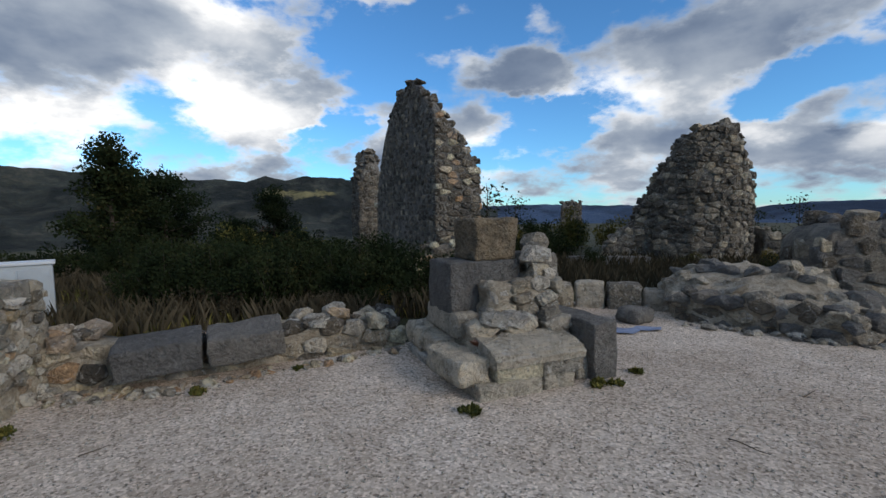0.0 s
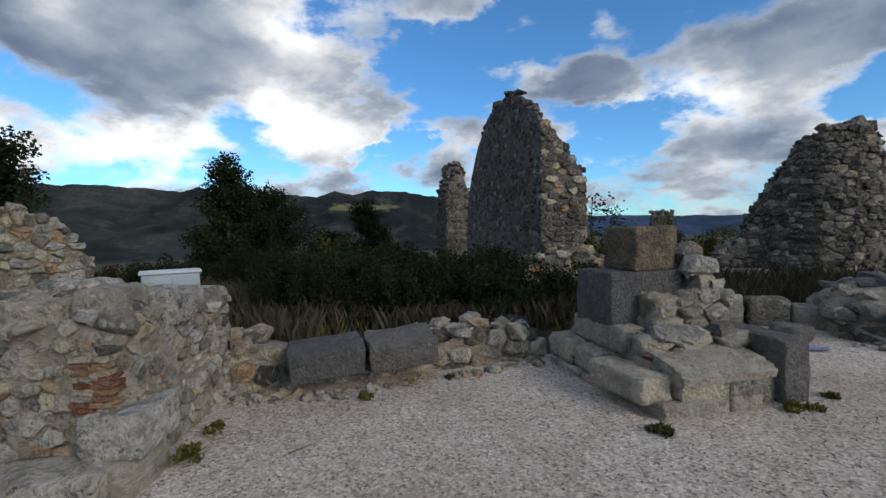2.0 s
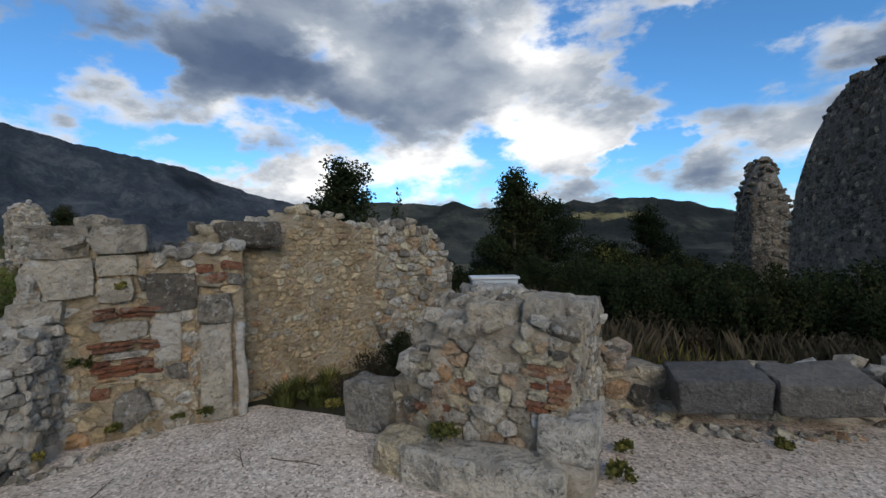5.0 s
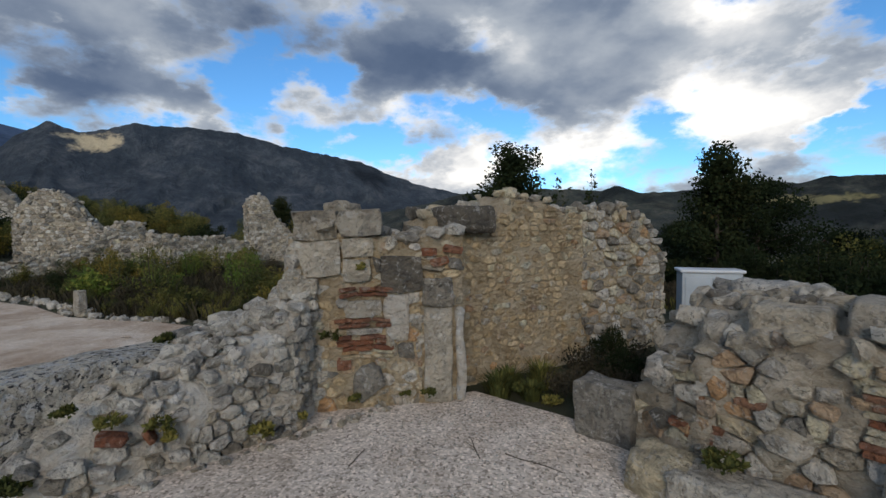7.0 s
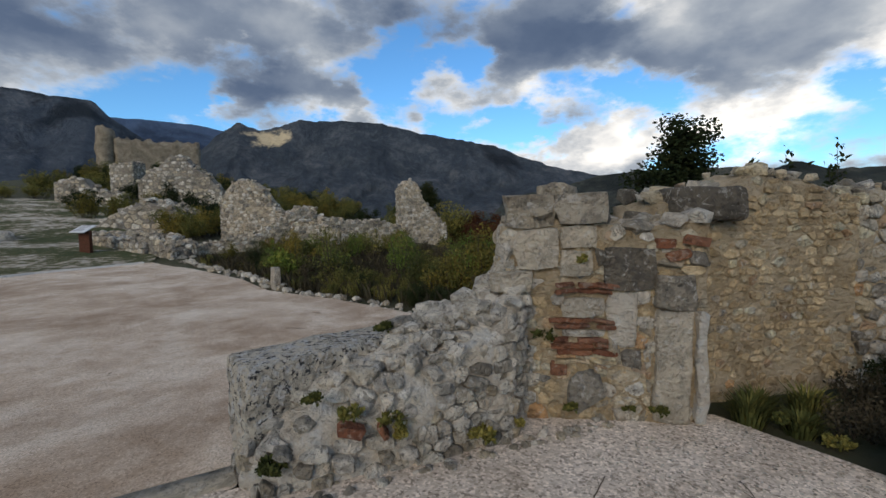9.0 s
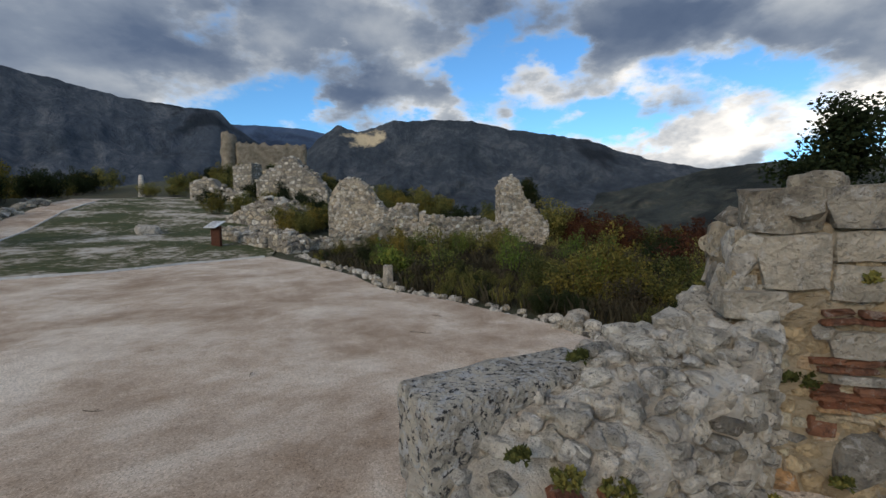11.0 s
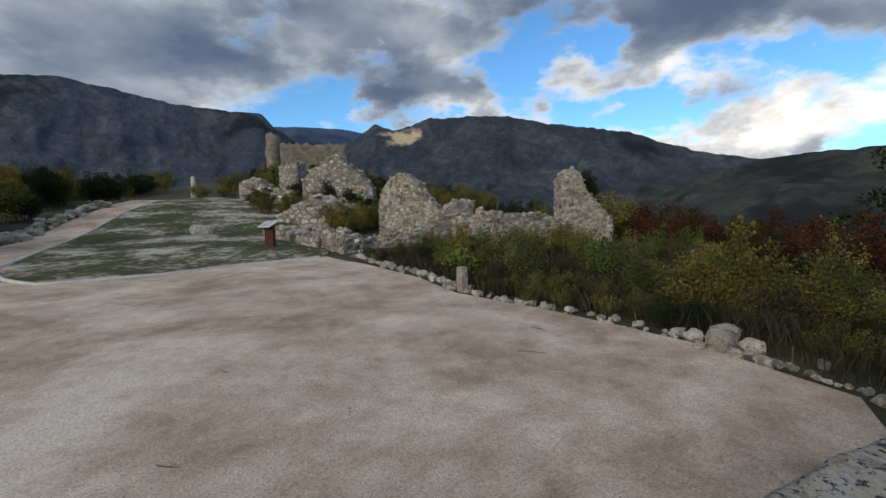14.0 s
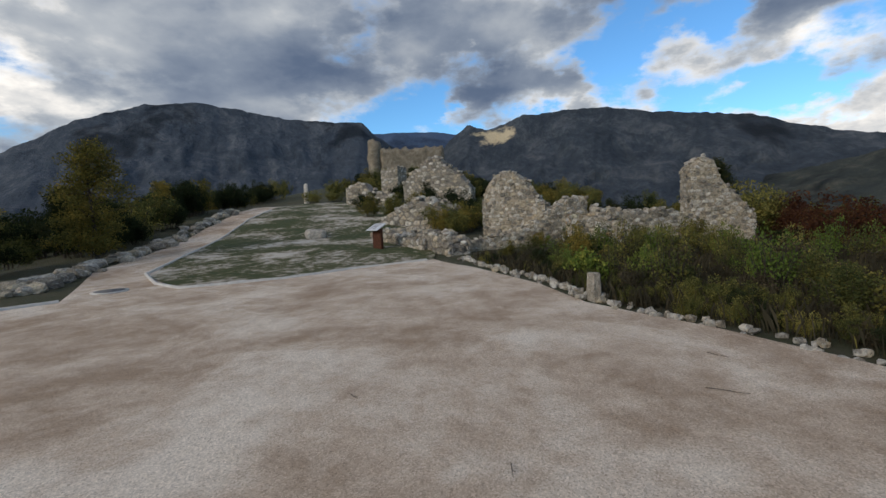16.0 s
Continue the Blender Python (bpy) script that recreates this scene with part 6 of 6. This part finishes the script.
big = [tree("ash_tree", "dark leafy ash tree on the slope", 4.4, 1.5, 13000, 0.09, LEAF_DARK, 61, 0.09, 0.08), tree("ash_tree", "dark leafy ash tree, broad crown", 4.2, 1.9, 15000, 0.09, LEAF_DARK, 62, 0.1, 0.08)]
big[0].matrix_world = pose(-8.7, 11.2, ground_z(-8.7, 11.2) - 0.1)
big[1].matrix_world = pose(-8.7, 13.3, ground_z(-8.7, 13.3) - 0.1)
spread(big, [(-5.7, 14.2, 0.72), (-10.6, 14.5, 0.85), (-17.7, 11.7, 1.8), (-7.4, 15.0, 0.6), (-30.5, 4.6, 0.95), (-13, 16.5, 0.8)], "trees on the slope")
autumn = [tree("autumn_tree", "leafy tree turning yellow beside the path", 5.2, 1.9, 15000, 0.09, LEAF_YELLOW, 71, 0.1, 0.1)]
autumn[0].matrix_world = pose(-19.0, -20.6, ground_z(-19.0, -20.6) - 0.1)
spread(autumn + big, [(-15.0, -21.5, 0.85), (-16.3, -22.6, 0.95), (-22.6, -24.0, 0.7), (-10.5, -22.0, 1.0), (-20.5, -24.5, 0.7), (-26, -29, 0.7), (-31.0, -29.8, 0.6), (-36.0, -32.5, 0.7), (-23, -27, 0.75)], "trees along the path")
sap = shrub("sapling", "slender leafy saplings growing behind the wall", 0.35, 2.75, 420, 0.075, LEAF_DARK, 81, 5)
sap.matrix_world = pose(-7.4, 4.4, ground_z(-7.4, 4.4))
spread([sap], [(-7.3, 4.95, 0.95), (-8.4, 4.6, 0.9)], "saplings behind the wall")
bare = tree("bare_shrub", "twiggy shrub with few leaves beside the stump", 2.3, 0.95, 260, 0.07, LEAF_DARK, 91, 0.03, 0.3)
bare.matrix_world = pose(2.0, 13.2, ground_z(2.0, 13.2))
spread([bare], [(10.3, 13.2, 1.0), (0.9, 9.9, 1.25)], "twiggy shrubs")

spread(olive + gold + dry, scatter((-24.5, -18.5, -4.2, 2.0), 16, 0.6, 0.95, lambda x, y: off(x, y - 1.2) and not (-22.2 < x < -20.6 and -3.0 < y < -0.6)), "shrubs among the ruins")
spread(dark + olive + gold, scatter((-92, -78, -40, -24), 26, 2.2, 3.4), "scrub below the castle")
spread(gold + dark + olive, [(-33, -13.5, 1.5), (-35, -16, 1.6), (-40, -18.5, 1.7), (-42.5, -14, 1.6), (-48, -18, 1.9), (-50, -24, 1.8), (-47, -11, 2.0), (-52, -14, 2.2), (-31, -5.5, 1.5), (-29.5, -3.0, 1.5), (-28.5, 0.5, 1.5)], "shrubs among the ruins")

# low growth close to the plaza edge
def by_edge(n, lo, hi):
    out = []
    while len(out) < n:
        x = rng.uniform(-20, -7.4)
        y = lerp_rows([(-21, -6.6), (-19.1, -5.2), (-16, -3.1), (-13.9, -2.2), (-12.2, -0.65), (-10.3, 0.65), (-8.4, 1.15)], x) + 0.25 + abs(rng.gauss(0, 0.7))
        if math.hypot(x + 10.05, y - 0.65) > 0.8:
            out.append((x, y, rng.uniform(lo, hi)))
    return out


spread(dry + olive, by_edge(70, 0.3, 0.55), "weeds beside the plaza")
spread(dark + dry, by_edge(40, 0.25, 0.5), "weeds beside the plaza")

def meadow(label, box, n, lo, hi, mat, seed, keep):
    """Standing blades and stalks, too many to count."""
    r = random.Random(seed)
    verts, faces = [], []
    while len(verts) < n * 4:
        x, y = r.uniform(box[0], box[1]), r.uniform(box[2], box[3])
        if not keep(x, y) or noise.noise((x * 0.9, y * 0.9, seed)) < r.uniform(-0.5, 0.3):
            continue
        z, h, a = ground_z(x, y) - 0.03, r.uniform(lo, hi), r.uniform(0, 6.28)
        ux, uy, w = math.cos(a), math.sin(a), r.uniform(0.004, 0.010)
        q = h * r.uniform(0.1, 0.5)
        i = len(verts)
        verts += [(x - uy * w, y + ux * w, z), (x + uy * w, y - ux * w, z), (x + ux * q * 0.4 + uy * w, y + uy * q * 0.4 - ux * w, z + h * 0.65), (x + ux * q, y + uy * q, z + h)]
        faces += [(i, i + 1, i + 2), (i, i + 2, i + 3)]
    tagged(from_lists("wild_grass", verts, faces, mat, flat=True), label, "grass", kind="stuff")


behind = lambda x, y: y > 5.25 + 0.47 * (x + 0.45) and y > 4.6 and not (x > -1.0 and y < 6.2) and not (x < -5.0 and y < 6.9)
meadow("dry brown grass and weed stalks beyond the low wall", (-9, 1.5, 4.6, 9.5), 16000, 0.12, 0.5, LEAF_DRY, 131, behind)
meadow("green grass growing beyond the low wall", (-9, 1.5, 4.6, 9.5), 7000, 0.08, 0.3, LEAF_GREEN, 132, behind)
meadow("dry grass beside the plaza edging", (-21, -6.6, -6, 5), 16000, 0.1, 0.45, LEAF_DRY, 133, lambda x, y: off(x, y + 0.3))
meadow("green grass beside the plaza edging", (-21, -6.6, -6, 4), 3000, 0.08, 0.25, LEAF_GREEN, 134, lambda x, y: off(x, y + 0.3))
meadow("dry grass behind the court", (1.8, 12, 7.4, 13), 9000, 0.12, 0.5, LEAF_DRY, 135, lambda x, y: y > 8.6 - 0.16 * x)

# tufts at the foot of the walls
tuft = [leafy_tuft("weed_tuft", "small leafy green weed at the wall foot", 0.075, 300, 0.032, LEAF_GREEN, 101), leafy_tuft("weed_tuft", "small leafy weed rooted at the wall foot", 0.085, 320, 0.032, LEAF_GREEN, 102)]
spots = [(-2.05, 3.48, 0.02, 1), (0.20, 3.10, 0.02, 1.1), (1.30, 3.60, 0.02, 1.2), (1.45, 3.62, 0.02, 1), (1.75, 3.9, 0.02, 1), (-3.72, 1.75, 0.27, 1.2), (-3.05, 1.72, 0.05, 0.8), (-2.80, 2.35, 0.05, 1.2), (-2.9, 2.7, 0.05, 1.1), (-5.58, -1.0, 0.42, 0.9), (-5.58, -1.42, 0.16, 1.2), (-5.62, -0.75, 0.33, 1.1), (-5.62, -0.72, 0.25, 0.8), (-5.72, -0.2, 0.12, 1.1),
         (-5.62, -1.2, 0.5, 0.9), (-5.84, 0.1, 0.12, 0.6), (-5.94, 0.55, 0.12, 0.9), (-5.84, 0.95, 0.12, 0.6), (-5.73, 1.12, 0.12, 1.0), (-6.08, 0.42, 0.62, 1.2), (-5.95, 0.62, 1.18, 0.9), (-6.02, 2.65, 0.66, 0.9), (4.2, 5.0, 0.2, 1.5), (5.05, 4.6, 0.02, 1.6), (-6.2, -0.75, 0.72, 1.0), (-1.4, 4.05, 0.02, 0.7)]
for i, (x, y, z, s) in enumerate(spots):
    ob = copy_thing(tuft[i % 2], pose(x, y, z, 0, 0, rng.uniform(0, 360)))
    ob.scale = (s, s, s)
tuft[0].matrix_world, tuft[1].matrix_world = pose(-5.45, 1.85, 0.1), pose(-5.2, 2.0, 0.05)
spread([grass_tuft("long_grass", "clump of long green grass by the jamb", 0.22, 0.24, 220, LEAF_GREEN, 103)], [(-5.6, 1.75, 1.0), (-5.4, 1.95, 0.9), (-5.75, 2.0, 1.0)])
bpy.data.objects["long_grass"].matrix_world = pose(-5.55, 2.2, 0.05)
spread(dry, [(-5.3, 2.3, 0.45), (-5.0, 2.5, 0.5), (-4.7, 2.7, 0.5), (-5.5, 2.8, 0.5), (-5.0, 3.2, 0.55), (-4.5, 3.3, 0.5), (-5.4, 3.4, 0.5)], "weeds in the room")
spread(dark, [(-5.1, 2.9, 0.4), (-5.5, 3.2, 0.4), (-4.8, 3.6, 0.5)], "weeds in the room")
